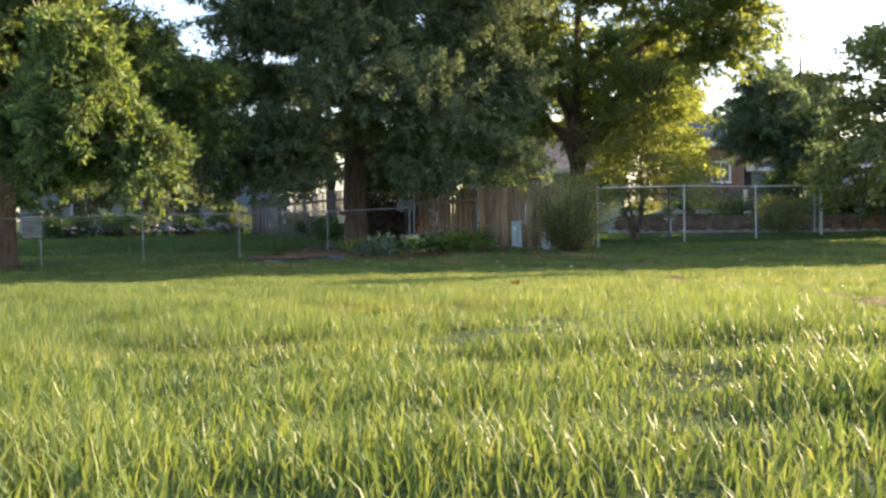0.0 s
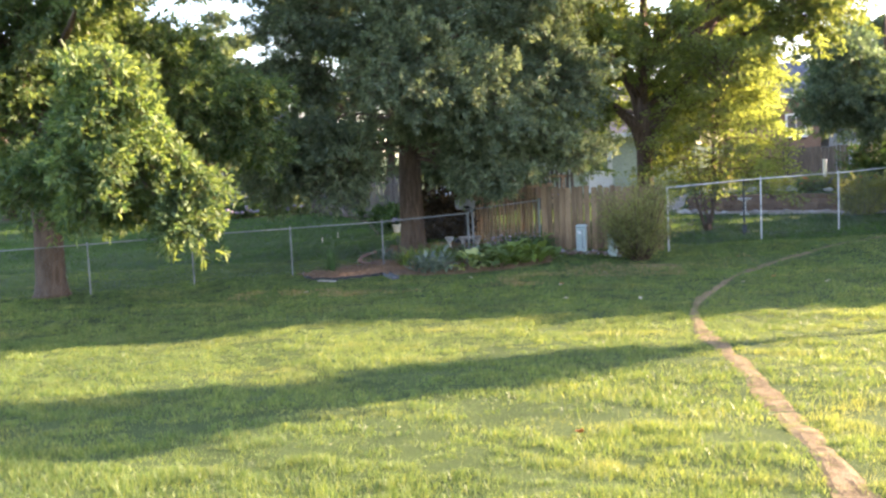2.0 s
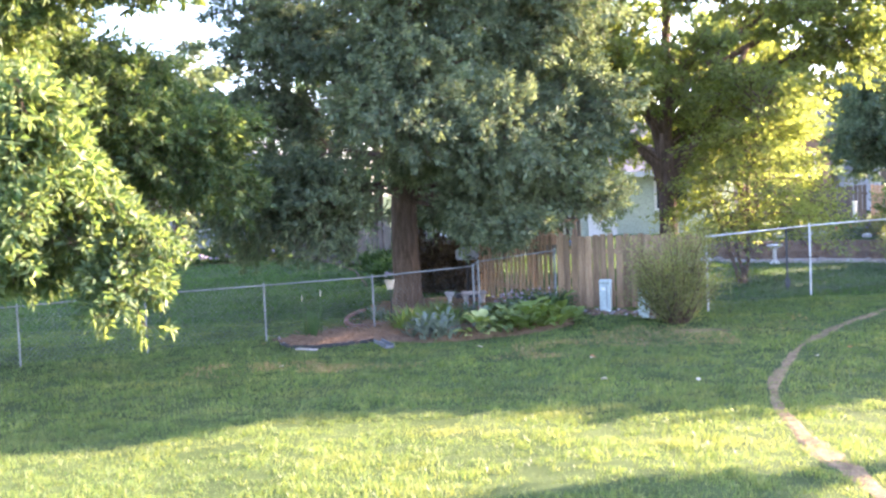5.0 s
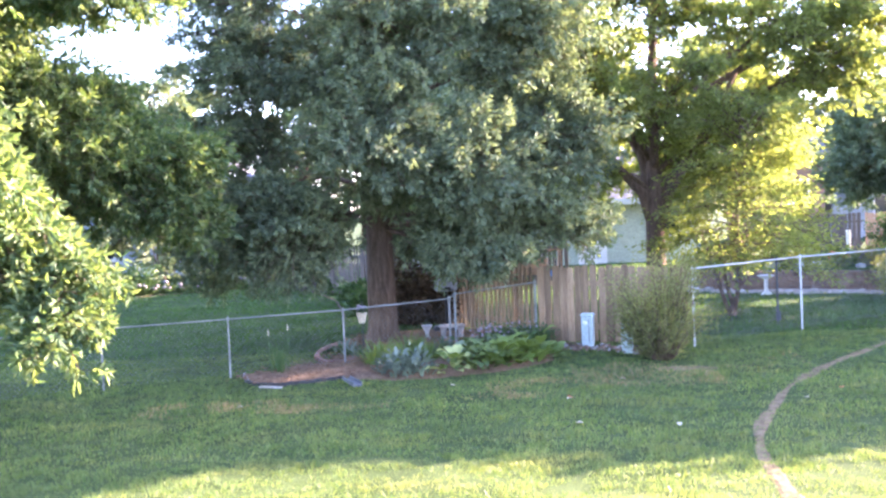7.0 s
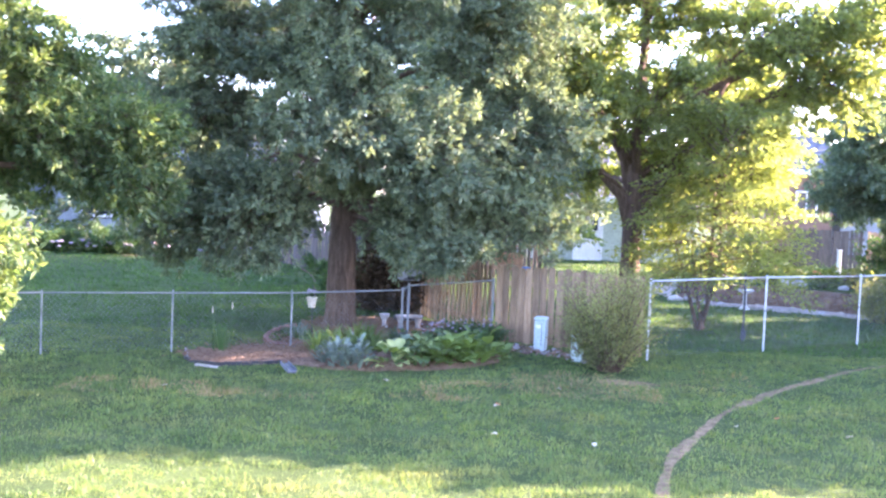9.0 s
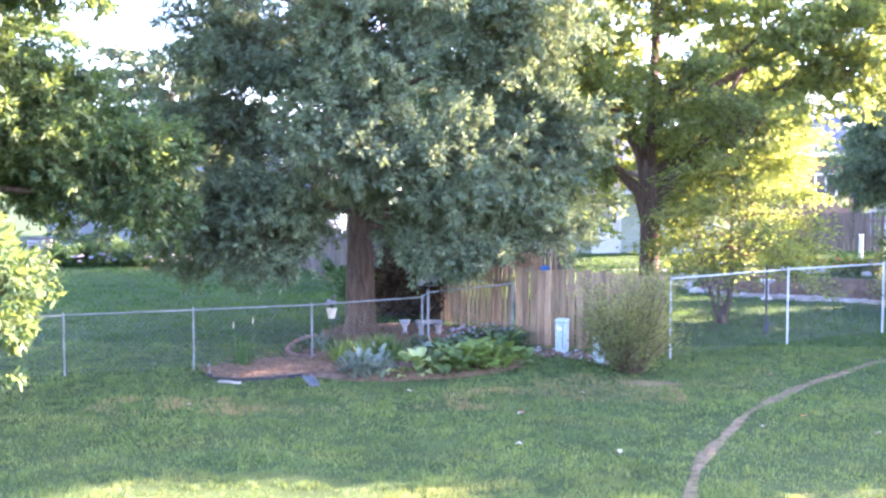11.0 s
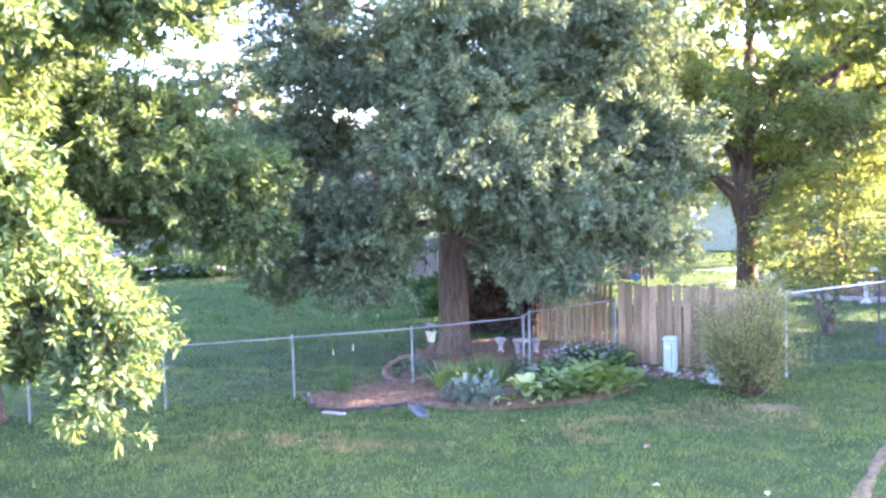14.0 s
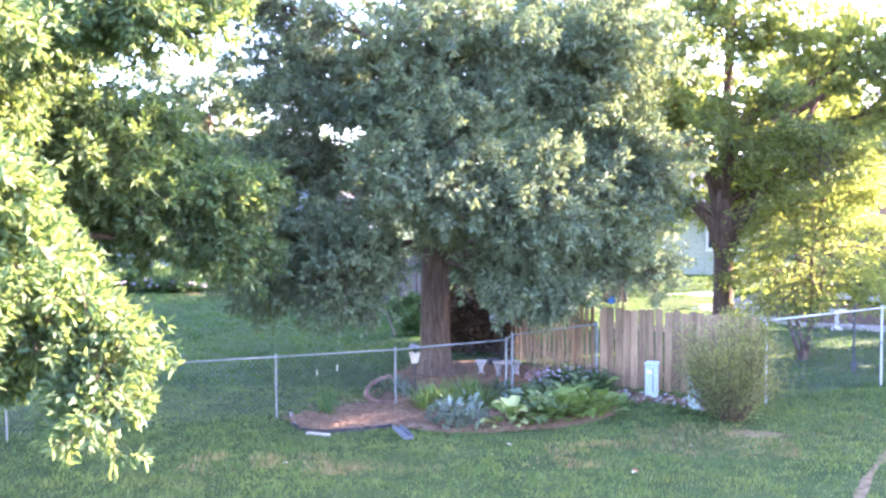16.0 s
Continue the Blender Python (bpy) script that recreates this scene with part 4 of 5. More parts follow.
def picket_fence(label, a, b, height, width, gap, mat, seed, za=None, zb=None, name="picket_fence"):
    rng = random.Random(seed)
    ln = math.hypot(b[0] - a[0], b[1] - a[1])
    ang = math.degrees(math.atan2(b[1] - a[1], b[0] - a[0]))
    z0, z1 = (gz(*a) if za is None else za), (gz(*b) if zb is None else zb)
    root = tagged(empty_at(name, a[0], a[1], z0, ang), label, "fence")
    slope = (z1 - z0) / ln
    boards = [picket_mesh("board", width * k, height * q, 0.018, mat, 0.2 * width) for k, q in ((1, 1), (0.94, 1.015), (1.05, 0.985))]
    for zr in (0.22, 0.80):
        v, f = [], []
        for s in (0, ln):
            z = slope * s + height * zr
            v += [(s, -0.022, z - 0.04), (s, 0.022, z - 0.04), (s, 0.022, z + 0.04), (s, -0.022, z + 0.04)]
        f = [(0, 1, 5, 4), (1, 2, 6, 5), (2, 3, 7, 6), (3, 0, 4, 7), (3, 2, 1, 0), (4, 5, 6, 7)]
        r = new("rail", mesh_of("rail", v, f, mat))
        r.parent = root
    for i in range(int(ln / 2.3) + 1):
        s = min(ln - 0.05, 0.05 + i * 2.3)
        p = part("post", boxed(0.09, 0.09, height + 0.12, 0, 0, (height + 0.02) / 2, 0.006), mat, root)
        p.matrix_basis = pose(s, 0.09, slope * s - 0.04)
    s = width / 2
    while s < ln:
        shared("picket", boards[rng.randrange(3)], root, pose(s, -0.032, slope * s + 0.03 + rng.uniform(-0.012, 0.012), 0, rng.uniform(-0.8, 0.8), rng.uniform(-1.2, 1.2)))
        s += width + gap * rng.uniform(0.5, 1.5)
    return root


picket_fence("weathered reddish-brown cedar picket fence beside the flower bed", (1.03, 13.05), (3.28, 12.12), 1.22, 0.115, 0.012, M_PICKET, 1)
picket_fence("weathered cedar picket fence with sunlight between its boards", (-0.38, 16.0), (0.96, 13.16), 1.22, 0.085, 0.075, M_PICKET, 2)
picket_fence("old grey picket fence behind the oak", (-6.0, 28.5), (-2.0, 21.0), 1.3, 0.085, 0.075, M_GREYWOOD, 3, za=0.15, zb=0.25)
picket_fence("old grey picket fence behind the oak", (-1.95, 20.95), (-0.3, 21.15), 1.3, 0.085, 0.05, M_GREYWOOD, 13, za=0.25, zb=0.2)

# ---- utility pedestals and shrub ----


def pedestal(label, x, y, w, d, h, rz):
    root = tagged(empty_at("utility_pedestal", x, y, gz(x, y) - 0.02, rz), label, "utility box")
    part("base", boxed(w * 0.9, d * 0.9, 0.1, 0, 0, 0.05, 0.004), M_PEDESTAL, root)
    part("housing", boxed(w, d, h * 0.82, 0, 0, 0.08 + h * 0.41, 0.012), M_PEDESTAL, root)
    part("cap", boxed(w + 0.022, d + 0.022, h * 0.12, 0, 0, 0.08 + h * 0.88, 0.02), M_PEDESTAL, root)
    part("seam_strip", boxed(0.012, 0.006, h * 0.7, w * 0.18, -d / 2 - 0.003, 0.1 + h * 0.4, 0.001), M_GALV, root)
    part("label_plate", boxed(w * 0.4, 0.004, 0.05, -w * 0.12, -d / 2 - 0.002, 0.1 + h * 0.62, 0.001), M_WHITE, root)
    return root


pedestal("pale green metal utility pedestal standing by the picket fence", 1.72, 12.26, 0.18, 0.16, 0.52, -20)
pedestal("short pale green utility pedestal half behind a shrub", 2.22, 11.62, 0.17, 0.15, 0.42, -12)


def stone_mesh(name, r, seed, mat, fine=2):
    bm = bmesh.new()
    bmesh.ops.create_icosphere(bm, subdivisions=fine, radius=r)
    for v in bm.verts:
        v.co *= 1 + 0.28 * noise.noise(v.co / r * 1.3 + Vector((seed * 3.1, 0, 0)))
        v.co.z *= 0.62
    me = bpy.data.meshes.new(name)
    bm.to_mesh(me)
    bm.free()
    for p in me.polygons:
        p.use_smooth = True
    me.materials.append(mat)
    return me


PEBBLES = [stone_mesh("pebble", 0.045, k, (M_MULCH, M_BLOCK, M_STONE, M_BARK)[k], 1) for k in range(4)]
BOULDERS = [stone_mesh("boulder", 0.2, 10 + k, M_STONE) for k in range(4)]
BOULDERS_PALE = [stone_mesh("boulder", 0.2, 20 + k, M_CONCRETE) for k in range(3)]
rng_p = random.Random(8)
gravel = tagged(new("river_stones"), "loose grey and tan river stones round the pedestals", "stones")
for k in range(240):
    f = rng_p.random()
    x, y = 1.25 + 1.35 * f + rng_p.uniform(-0.12, 0.12), 12.72 - 0.62 * f - rng_p.uniform(0.0, 0.72)
    shared("pebble", PEBBLES[k % 4], gravel, Matrix.Translation((x, y, gz(x, y) + 0.018)) @ Matrix.Rotation(rng_p.uniform(0, 6), 4, "Z") @ Matrix.Scale(rng_p.uniform(0.45, 1.15), 4))


def shrub(name, label, x, y, height, width, stems, seed, mat, leaf=0.05, per=9, broad=0.25):
    """Many thin stems from the ground with small leaves along them."""
    rng = np.random.default_rng(seed)
    root = tagged(empty_at(name, x, y, gz(x, y) - 0.01), label, "shrub")
    tv, tf, pos, axes = [], [], [], []
    for i in range(stems):
        az, r = rng.uniform(0, 6.283), width / 2 * math.sqrt(rng.random())
        h = height * rng.uniform(0.35, 1.12) * (1 - 0.25 * (r / (width / 2)) ** 2)
        o = Vector((math.cos(az), math.sin(az), 0))
        line = [o * r * 0.25, o * r * 0.6 + Vector((0, 0, h * 0.45)), o * r * 0.965 + Vector((rng.normal(0, 0.05), rng.normal(0, 0.05), h * 0.8)), o * r * 1.2 + Vector((rng.normal(0, 0.1), rng.normal(0, 0.1), h))]
        v, f = tube(line, [0.010, 0.008, 0.005, 0.002], 3)
        n0 = len(tv)
        tv += v
        tf += [tuple(n0 + a for a in face) for face in f]
        for s in range(12):
            u = 0.12 + 0.88 * (s + rng.random()) / 12
            c = line[min(2, int(u * 3))].lerp(line[min(3, int(u * 3) + 1)], u * 3 % 1)
            g = rng.normal(size=(per, 3)) * 0.055
            pos.append(np.array(c) + g)
            axes.append(g * 6 + np.array([o.x * 0.3, o.y * 0.3, 0.45]) + rng.normal(size=(per, 3)) * 0.3)
    st = new("stem_mass", mesh_of("stem_mass", tv, tf, M_BARK))
    st.parent = root
    tagged(st, kind="stuff")
    pos, axes = np.concatenate(pos), np.concatenate(axes)
    ok = pos[:, 2] > 0.03
    cr = new("foliage", leaves_mesh("foliage", pos[ok], axes[ok], leaf, rng, mat, broad))
    cr.parent = root
    tagged(cr, kind="stuff")
    return root


shrub("upright_shrub", "upright olive-green shrub with fine leaves by the fence end", 2.62, 11.05, 1.5, 1.25, 150, 41, M_SHRUB, 0.046, 8, broad=0.2)


def sand_patch(name, label, x, y, rx, ry, seed, mat):
    rng = np.random.default_rng(seed)
    n = 26
    verts, faces = [(x, y, gz(x, y) + 0.022)], []
    for ring in (0.55, 1.0):
        for k in range(n):
            a = 2 * math.pi * k / n
            q = ring * (1 + (rng.normal(0, 0.25) if ring == 1 else 0))
            px, py = x + rx * q * math.cos(a), y + ry * q * math.sin(a)
            verts.append((px, py, gz(px, py) + (0.018 if ring < 1 else -0.004)))
    for k in range(n):
        j = (k + 1) % n
        faces += [(0, 1 + k, 1 + j), (1 + k, 1 + n + k, 1 + n + j, 1 + j)]
    return tagged(new(name, mesh_of(name, verts, faces, mat)), label, "bare soil", kind="structure")


sand_patch("sand_patch", "pale bare sandy soil in front of the shrub", 2.75, 10.3, 0.42, 0.16, 6, M_DIRT)

# ---- flower bed ----


def mulch_chips(count, seed):
    """Loose shreds of bark over the bed, thinning out past its edge."""
    rng = np.random.default_rng(seed)
    x, y = rng.uniform(-3.7, 1.3, count), rng.uniform(9.85, 14.8, count)
    dx, dy = rng.normal(0, 0.1, count), rng.normal(0, 0.1, count)
    ok = inside_bed(x, y)
    x, y = (x + dx)[ok], (y + dy)[ok]
    n = len(x)
    az, ln, wd = rng.uniform(0, 6.283, n), rng.uniform(0.012, 0.045, n), rng.uniform(0.005, 0.013, n)
    d = np.stack([np.cos(az), np.sin(az), rng.uniform(-0.25, 0.25, n)], -1) * ln[:, None]
    w = np.stack([-np.sin(az), np.cos(az), rng.uniform(-0.4, 0.4, n)], -1) * wd[:, None]
    c = np.stack([x, y, ground_z(x, y) + 0.048 + rng.uniform(0, 0.012, n)], -1)
    t = np.array([0, 0, 0.01])
    v = np.stack([c - d - w, c + d - w, c + d + w, c - d + w, c - d * 0.8 + t, c + d * 0.8 + t], 1).reshape(-1, 3)
    k = 6 * np.arange(n)[:, None]
    loops = np.concatenate([k, k + 1, k + 5, k + 4, k + 2, k + 3, k + 4, k + 5, k, k + 4, k + 3, k + 1, k + 2, k + 5], 1).ravel()
    ob = new("mulch_chips", fast_mesh("mulch_chips", v, loops, np.tile([4, 4, 3, 3], n), M_CHIPS))
    return tagged(ob, "loose reddish-brown shreds of bark mulch", "mulch", kind="stuff")


mulch_chips(9000, 44)


def fallen_leaf(label, x, y, size, mat, seed):
    rng = random.Random(seed)
    me = ovate_leaf("fallen_leaf", size, size * 0.6, mat, 0.1, seed)
    ob = new("fallen_leaf", me)
    ob.matrix_basis = pose(x, y, gz(x, y) + 0.03, rng.uniform(-20, 5), rng.uniform(-25, 25), rng.uniform(0, 360))
    return tagged(ob, label, "leaf", "fallen leaves on the lawn")




def edging(label, pts, mat, thick, high, name):
    line = smooth_line(pts, 8)
    verts, faces = [], []
    d = np.gradient(line, axis=0)
    d /= np.linalg.norm(d, axis=1)[:, None]
    for i, (x, y) in enumerate(line):
        sx, sy = -d[i, 1] * thick / 2, d[i, 0] * thick / 2
        z = gz(x, y)
        verts += [(x - sx, y - sy, z - 0.05), (x + sx, y + sy, z - 0.05), (x + sx * 0.8, y + sy * 0.8, z + high), (x - sx * 0.8, y - sy * 0.8, z + high)]
    for i in range(len(line) - 1):
        for k in range(4):
            a, b = i * 4 + k, i * 4 + (k + 1) % 4
            faces.append((a, b, b + 4, a + 4))
    faces += [(3, 2, 1, 0), tuple(len(verts) - 4 + k for k in range(4))]
    return tagged(new(name, mesh_of(name, verts, faces, mat)), label, "edging")


edging("black plastic edging along the mulch bed", [(-3.42, 10.8), (-3.3, 10.5), (-3.0, 10.27), (-2.5, 10.32), (-2.0, 10.55)], M_BLACK, 0.03, 0.05, "bed_edging")
edging("pale edging board at the bed corner", [(-3.5, 11.15), (-3.36, 10.7)], M_STONE, 0.05, 0.04, "edging_board")
edging("pale flat edging stone in the grass", [(-3.1, 10.2), (-2.78, 10.17)], M_STONE, 0.07, 0.02, "edging_stone")


def splash_block():
    root = tagged(empty_at("splash_block", -1.82, 10.15, gz(-1.82, 10.15), 20), "grey concrete splash block lying at the bed's edge", "splash block")
    part("tray", boxed(0.13, 0.62, 0.035, 0, 0, 0.02, 0.01), M_BLUESTONE, root)
    for s in (-1, 1):
        part("rim", boxed(0.02, 0.62, 0.04, s * 0.056, 0, 0.05, 0.008), M_BLUESTONE, root)
    return root


splash_block()


def ovate_leaf(name, ln, wd, mat, curl=0.25, seed=0):
    """A broad ribbed leaf that arches over."""
    v, f = [], []
    n = 7
    for i in range(n):
        u = i / (n - 1)
        w = wd / 2 * (math.sin(math.pi * min(1, u * 0.93 + 0.07) ** 0.8)) + 0.004
        z = ln * (0.55 * u - curl * 2.2 * u * u)
        for s in (-1, -0.45, 0, 0.45, 1):
            v.append((s * w, ln * u * (1 - 0.12 * u), z + abs(s) * w * 0.35 + 0.006 * math.sin(u * 9 + s * 4 + seed)))
    for i in range(n - 1):
        for k in range(4):
            a = i * 5 + k
            f.append((a, a + 1, a + 6, a + 5))
    me = mesh_of(name, v, f, mat)
    for p in me.polygons:
        p.use_smooth = True
    return me


def strap_leaf(name, ln, wd, mat, curl):
    v, f = [], []
    n = 7
    for i in range(n):
        u = i / (n - 1)
        w = wd / 2 * (1 - u ** 2.5) + 0.001
        y, z = ln * u * (0.30 + curl * u * 0.6), ln * (0.95 * u - curl * u * u)
        v += [(-w, y, z + w * 0.3), (0, y, z), (w, y, z + w * 0.3)]
    for i in range(n - 1):
        for k in range(2):
            a = i * 3 + k
            f.append((a, a + 1, a + 4, a + 3))
    return mesh_of(name, v, f, mat)


for k, (x, y) in enumerate(((1.92, 6.9), (3.66, 8.1), (4.8, 7.8), (1.82, 9.6), (0.93, 8.5), (0.87, 7.2), (-0.41, 9.6), (-3.09, 8.7))):
    fallen_leaf("dry pale leaf lying on the grass", x, y, 0.07 + 0.012 * (k % 3), M_TAN, 300 + k)
for k, (x, y) in enumerate(((4.29, 8.65), (0.96, 8.6), (0.25, -0.6))):
    fallen_leaf("dry orange-brown leaf lying on the grass", x, y, 0.085, M_RED, 320 + k)

HOSTA = [ovate_leaf("leaf", 0.27, 0.17, M_HOSTA, 0.22, 1), ovate_leaf("leaf", 0.23, 0.15, M_HOSTA, 0.30, 2), ovate_leaf("leaf", 0.31, 0.18, M_HOSTA, 0.16, 3)]
DARKL = [ovate_leaf("leaf", 0.22, 0.12, M_DARKLEAF, 0.22, 4), ovate_leaf("leaf", 0.19, 0.10, M_DARKLEAF, 0.3, 5)]
MIDL = [ovate_leaf("leaf", 0.25, 0.13, M_FERN, 0.24, 8), ovate_leaf("leaf", 0.21, 0.11, M_FERN, 0.32, 9), ovate_leaf("leaf", 0.28, 0.12, M_FERN, 0.18, 10)]
BLUEL = [ovate_leaf("leaf", 0.2, 0.12, M_BLUELEAF, 0.25, 11), ovate_leaf("leaf", 0.17, 0.1, M_BLUELEAF, 0.3, 12)]
VARIEG = [ovate_leaf("leaf", 0.28, 0.15, M_VARIEG, 0.2, 13), ovate_leaf("leaf", 0.25, 0.14, M_HOSTA, 0.25, 14)]
SILV = [ovate_leaf("leaf", 0.17, 0.06, M_SILVER, 0.2, 6), ovate_leaf("leaf", 0.14, 0.055, M_SILVER, 0.1, 7)]
STRAP = [strap_leaf("leaf", 0.46, 0.036, M_HOSTA, 0.5), strap_leaf("leaf", 0.40, 0.034, M_FERN, 0.75), strap_leaf("leaf", 0.50, 0.032, M_HOSTA, 0.3)]
IRIS = [strap_leaf("leaf", 0.50, 0.028, M_DARKLEAF, 0.05), strap_leaf("leaf", 0.44, 0.03, M_DARKLEAF, 0.15)]


def plant(name, label, x, y, meshes, count, spread, seed, tilt=(5, 60), scale=(0.75, 1.15), lift=0.06, category="plant", group=""):
    rng = random.Random(seed)
    root = tagged(empty_at(name, x, y, gz(x, y) + 0.02), label, category, group)
    for i in range(count):
        a = i * 137.5 + rng.uniform(-25, 25)
        r = spread * math.sqrt((i + 0.5) / count) * 0.55
        m = pose(r * math.cos(radians(a)), r * math.sin(radians(a)), lift * (1 - i / count) * rng.uniform(0.5, 1.4), rng.uniform(*tilt) * -0.4 + 18, rng.uniform(-14, 14), a - 90)
        shared("leaf", meshes[rng.randrange(len(meshes))], root, m @ Matrix.Scale(rng.uniform(*scale), 4))
    return root


for k, (x, y, s, pale) in enumerate(((-0.42, 10.5, 1.1, True), (-0.06, 10.65, 1.0, False), (0.20, 10.68, 0.95, True), (0.42, 10.9, 1.0, True), (0.66, 11.0, 0.95, True), (0.9, 11.25, 1.05, True), (0.2, 11.05, 1.0, False), (0.62, 11.35, 1.0, False))):
    plant("hosta", "cream-edged hosta with broad arching leaves" if k == 0 else "light green hosta with broad arching leaves in the mulch bed", x, y, VARIEG if k == 0 else HOSTA if pale else MIDL, 30, 0.42, 50 + k, scale=(0.45 * s, 1.1 * s), lift=0.28, tilt=(-30, 80), group="row of hostas")
for k, (x, y) in enumerate(((-0.35, 11.3), (-0.05, 11.6), (0.3, 11.9), (-0.4, 11.95), (0.62, 12.1), (0.1, 12.3), (-0.2, 11.75), (0.35, 11.6), (0.75, 11.75), (0.05, 11.25))):
    plant("leafy_perennial", "mid-green leafy perennial behind the hostas", x, y, BLUEL if k % 5 == 0 else DARKL if k % 5 == 3 else MIDL, 34, 0.42, 60 + k, scale=(0.5, 0.9), lift=0.22, tilt=(-30, 70), group="leafy perennials")
for k, (x, y) in enumerate(((-1.18, 10.5), (-0.92, 10.45), (-1.0, 10.75), (-1.3, 10.75))):
    plant("silver_plant", "silvery grey woolly-leaved plant at the bed's front", x, y, SILV, 64, 0.44, 70 + k, tilt=(-70, 60), scale=(0.6, 1.05), lift=0.28, group="silver plants")
for k, (x, y) in enumerate(((-1.6, 11.45), (-1.42, 11.6), (-1.5, 11.8), (-1.02, 11.75), (-0.9, 12.0), (-1.12, 12.05), (-0.8, 11.5), (-1.2, 11.35))):
    plant("daylily", "arching bright green daylily leaves by the fence", x, y, STRAP, 54, 0.28, 80 + k, scale=(0.6, 1.05), group="daylilies")
for k, (x, y) in enumerate(((-2.05, 12.45), (-1.85, 12.2), (-2.2, 12.75), (-0.55, 12.6))):
    plant("variegated_plant", "grey-green plant with pale-edged narrow leaves near the oak", x, y, [strap_leaf("leaf", 0.34, 0.026, M_SILVER, 0.4), strap_leaf("leaf", 0.3, 0.03, M_DARKLEAF, 0.5)], 40, 0.3, 120 + k, scale=(0.6, 1.0), group="variegated plants")
rng_f = random.Random(21)
MAUVE = [stone_mesh("bloom", 0.022, 90 + k, M_FLOWER) for k in range(2)]
for k in range(6):
    x, y = 0.0 + 0.16 * k, 12.35 + 0.07 * k
    pl = plant("mauve_perennial", "dusky perennial with small mauve flowers behind the hostas", x, y, DARKL, 16, 0.34, 110 + k, scale=(0.5, 0.8), lift=0.16, group="mauve perennials")
    for j in range(8):
        shared("bloom", MAUVE[j % 2], pl, pose(rng_f.uniform(-0.2, 0.2), rng_f.uniform(-0.2, 0.15), rng_f.uniform(0.2, 0.4)))
plant("iris_clump", "upright iris leaves in the mulch behind the edging", -2.98, 11.1, IRIS, 22, 0.22, 90, tilt=(0, 20), scale=(0.7, 1.1))
for k, (dx, h) in enumerate(((-0.12, 0.55), (0.14, 0.62))):
    st = tube_part("flower_stalk", [(dx, 0, 0), (dx * 1.1, 0, h)], [0.005, 0.004], M_DARKLEAF, bpy.data.objects["iris_clump"], 5)
    hd = part("flower_head", lathe([(0.004, 0), (0.010, 0.03), (0.008, 0.08), (0.002, 0.11)], 7), M_TAN, st)
    hd.matrix_basis = pose(dx * 1.1, 0, h - 0.01)
for k, (x, y) in enumerate(((0.75, 12.75), (0.45, 13.0), (0.95, 12.5))):
    shrub("lavender", "low dusky plant with pale flower tips beside the picket fence", x, y, 0.3, 0.45, 22, 95 + k, M_DARKLEAF, 0.05, 6)


def garden_pot():
    root = tagged(empty_at("hanging_pot", -1.80, 11.9, gz(-1.8, 11.9)), "cream flower pot with white blooms hung on a stake hook", "flower pot")
    tube_part("stake", [(0, 0.05, 0), (0, 0.05, 0.95)], [0.008, 0.008], M_DARKSTEEL, root, 6)
    pot = part("pot", lathe([(0.05, 0.0), (0.075, 0.13), (0.085, 0.13), (0.085, 0.155), (0.07, 0.155), (0.065, 0.12), (0.01, 0.11)], 14), M_TAN, root)
    pot.matrix_basis = pose(0, -0.02, 0.62)
    rng = random.Random(3)
    petal = [stone_mesh("bloom", 0.028, 30 + k, M_FLOWER) for k in range(2)]
    for k in range(9):
        shared("bloom", petal[k % 2], root, pose(rng.uniform(-0.07, 0.07), rng.uniform(-0.07, 0.05), 0.80 + rng.uniform(0, 0.1)))
    for k in range(14):
        shared("leaf", DARKL[k % 2], root, pose(0, -0.02, 0.77, rng.uniform(0, 60), 0, k * 51) @ Matrix.Scale(0.5, 4))
    return root


garden_pot()


def garden_bench():
    x, y = -0.42, 13.8
    root = tagged(empty_at("stone_bench", x, y, gz(x, y) + 0.02, 8), "small pale concrete garden bench behind the fence", "bench")
    bm = bmesh.new()
    for i in range(9):
        u = (i - 4) / 4
        box(bm, u * 0.2, 0.03 * u * u, 0.335, 0.055, 0.22, 0.055, 0.006)
    part("seat", boxed(0.46, 0.2, 0.05, 0, 0, 0.235, 0.02), M_STONE, root)
    bm.free()
    for s in (-1, 1):
        part("leg", lathe([(0.075, 0), (0.055, 0.03), (0.04, 0.1), (0.055, 0.17), (0.07, 0.21)], 10), M_STONE, root).matrix_basis = pose(s * 0.15, 0, 0)
    x, y = -0.86, 13.95
    urn = tagged(empty_at("stone_urn", x, y, gz(x, y) + 0.02), "small white stone urn beside the bench", "urn")
    part("pedestal_foot", lathe([(0.07, 0), (0.07, 0.03), (0.035, 0.05), (0.035, 0.13), (0.05, 0.15)], 12), M_CONCRETE, urn)
    part("bowl", lathe([(0.04, 0.15), (0.08, 0.2), (0.1, 0.25), (0.09, 0.25), (0.04, 0.21)], 14), M_CONCRETE, urn)


garden_bench()


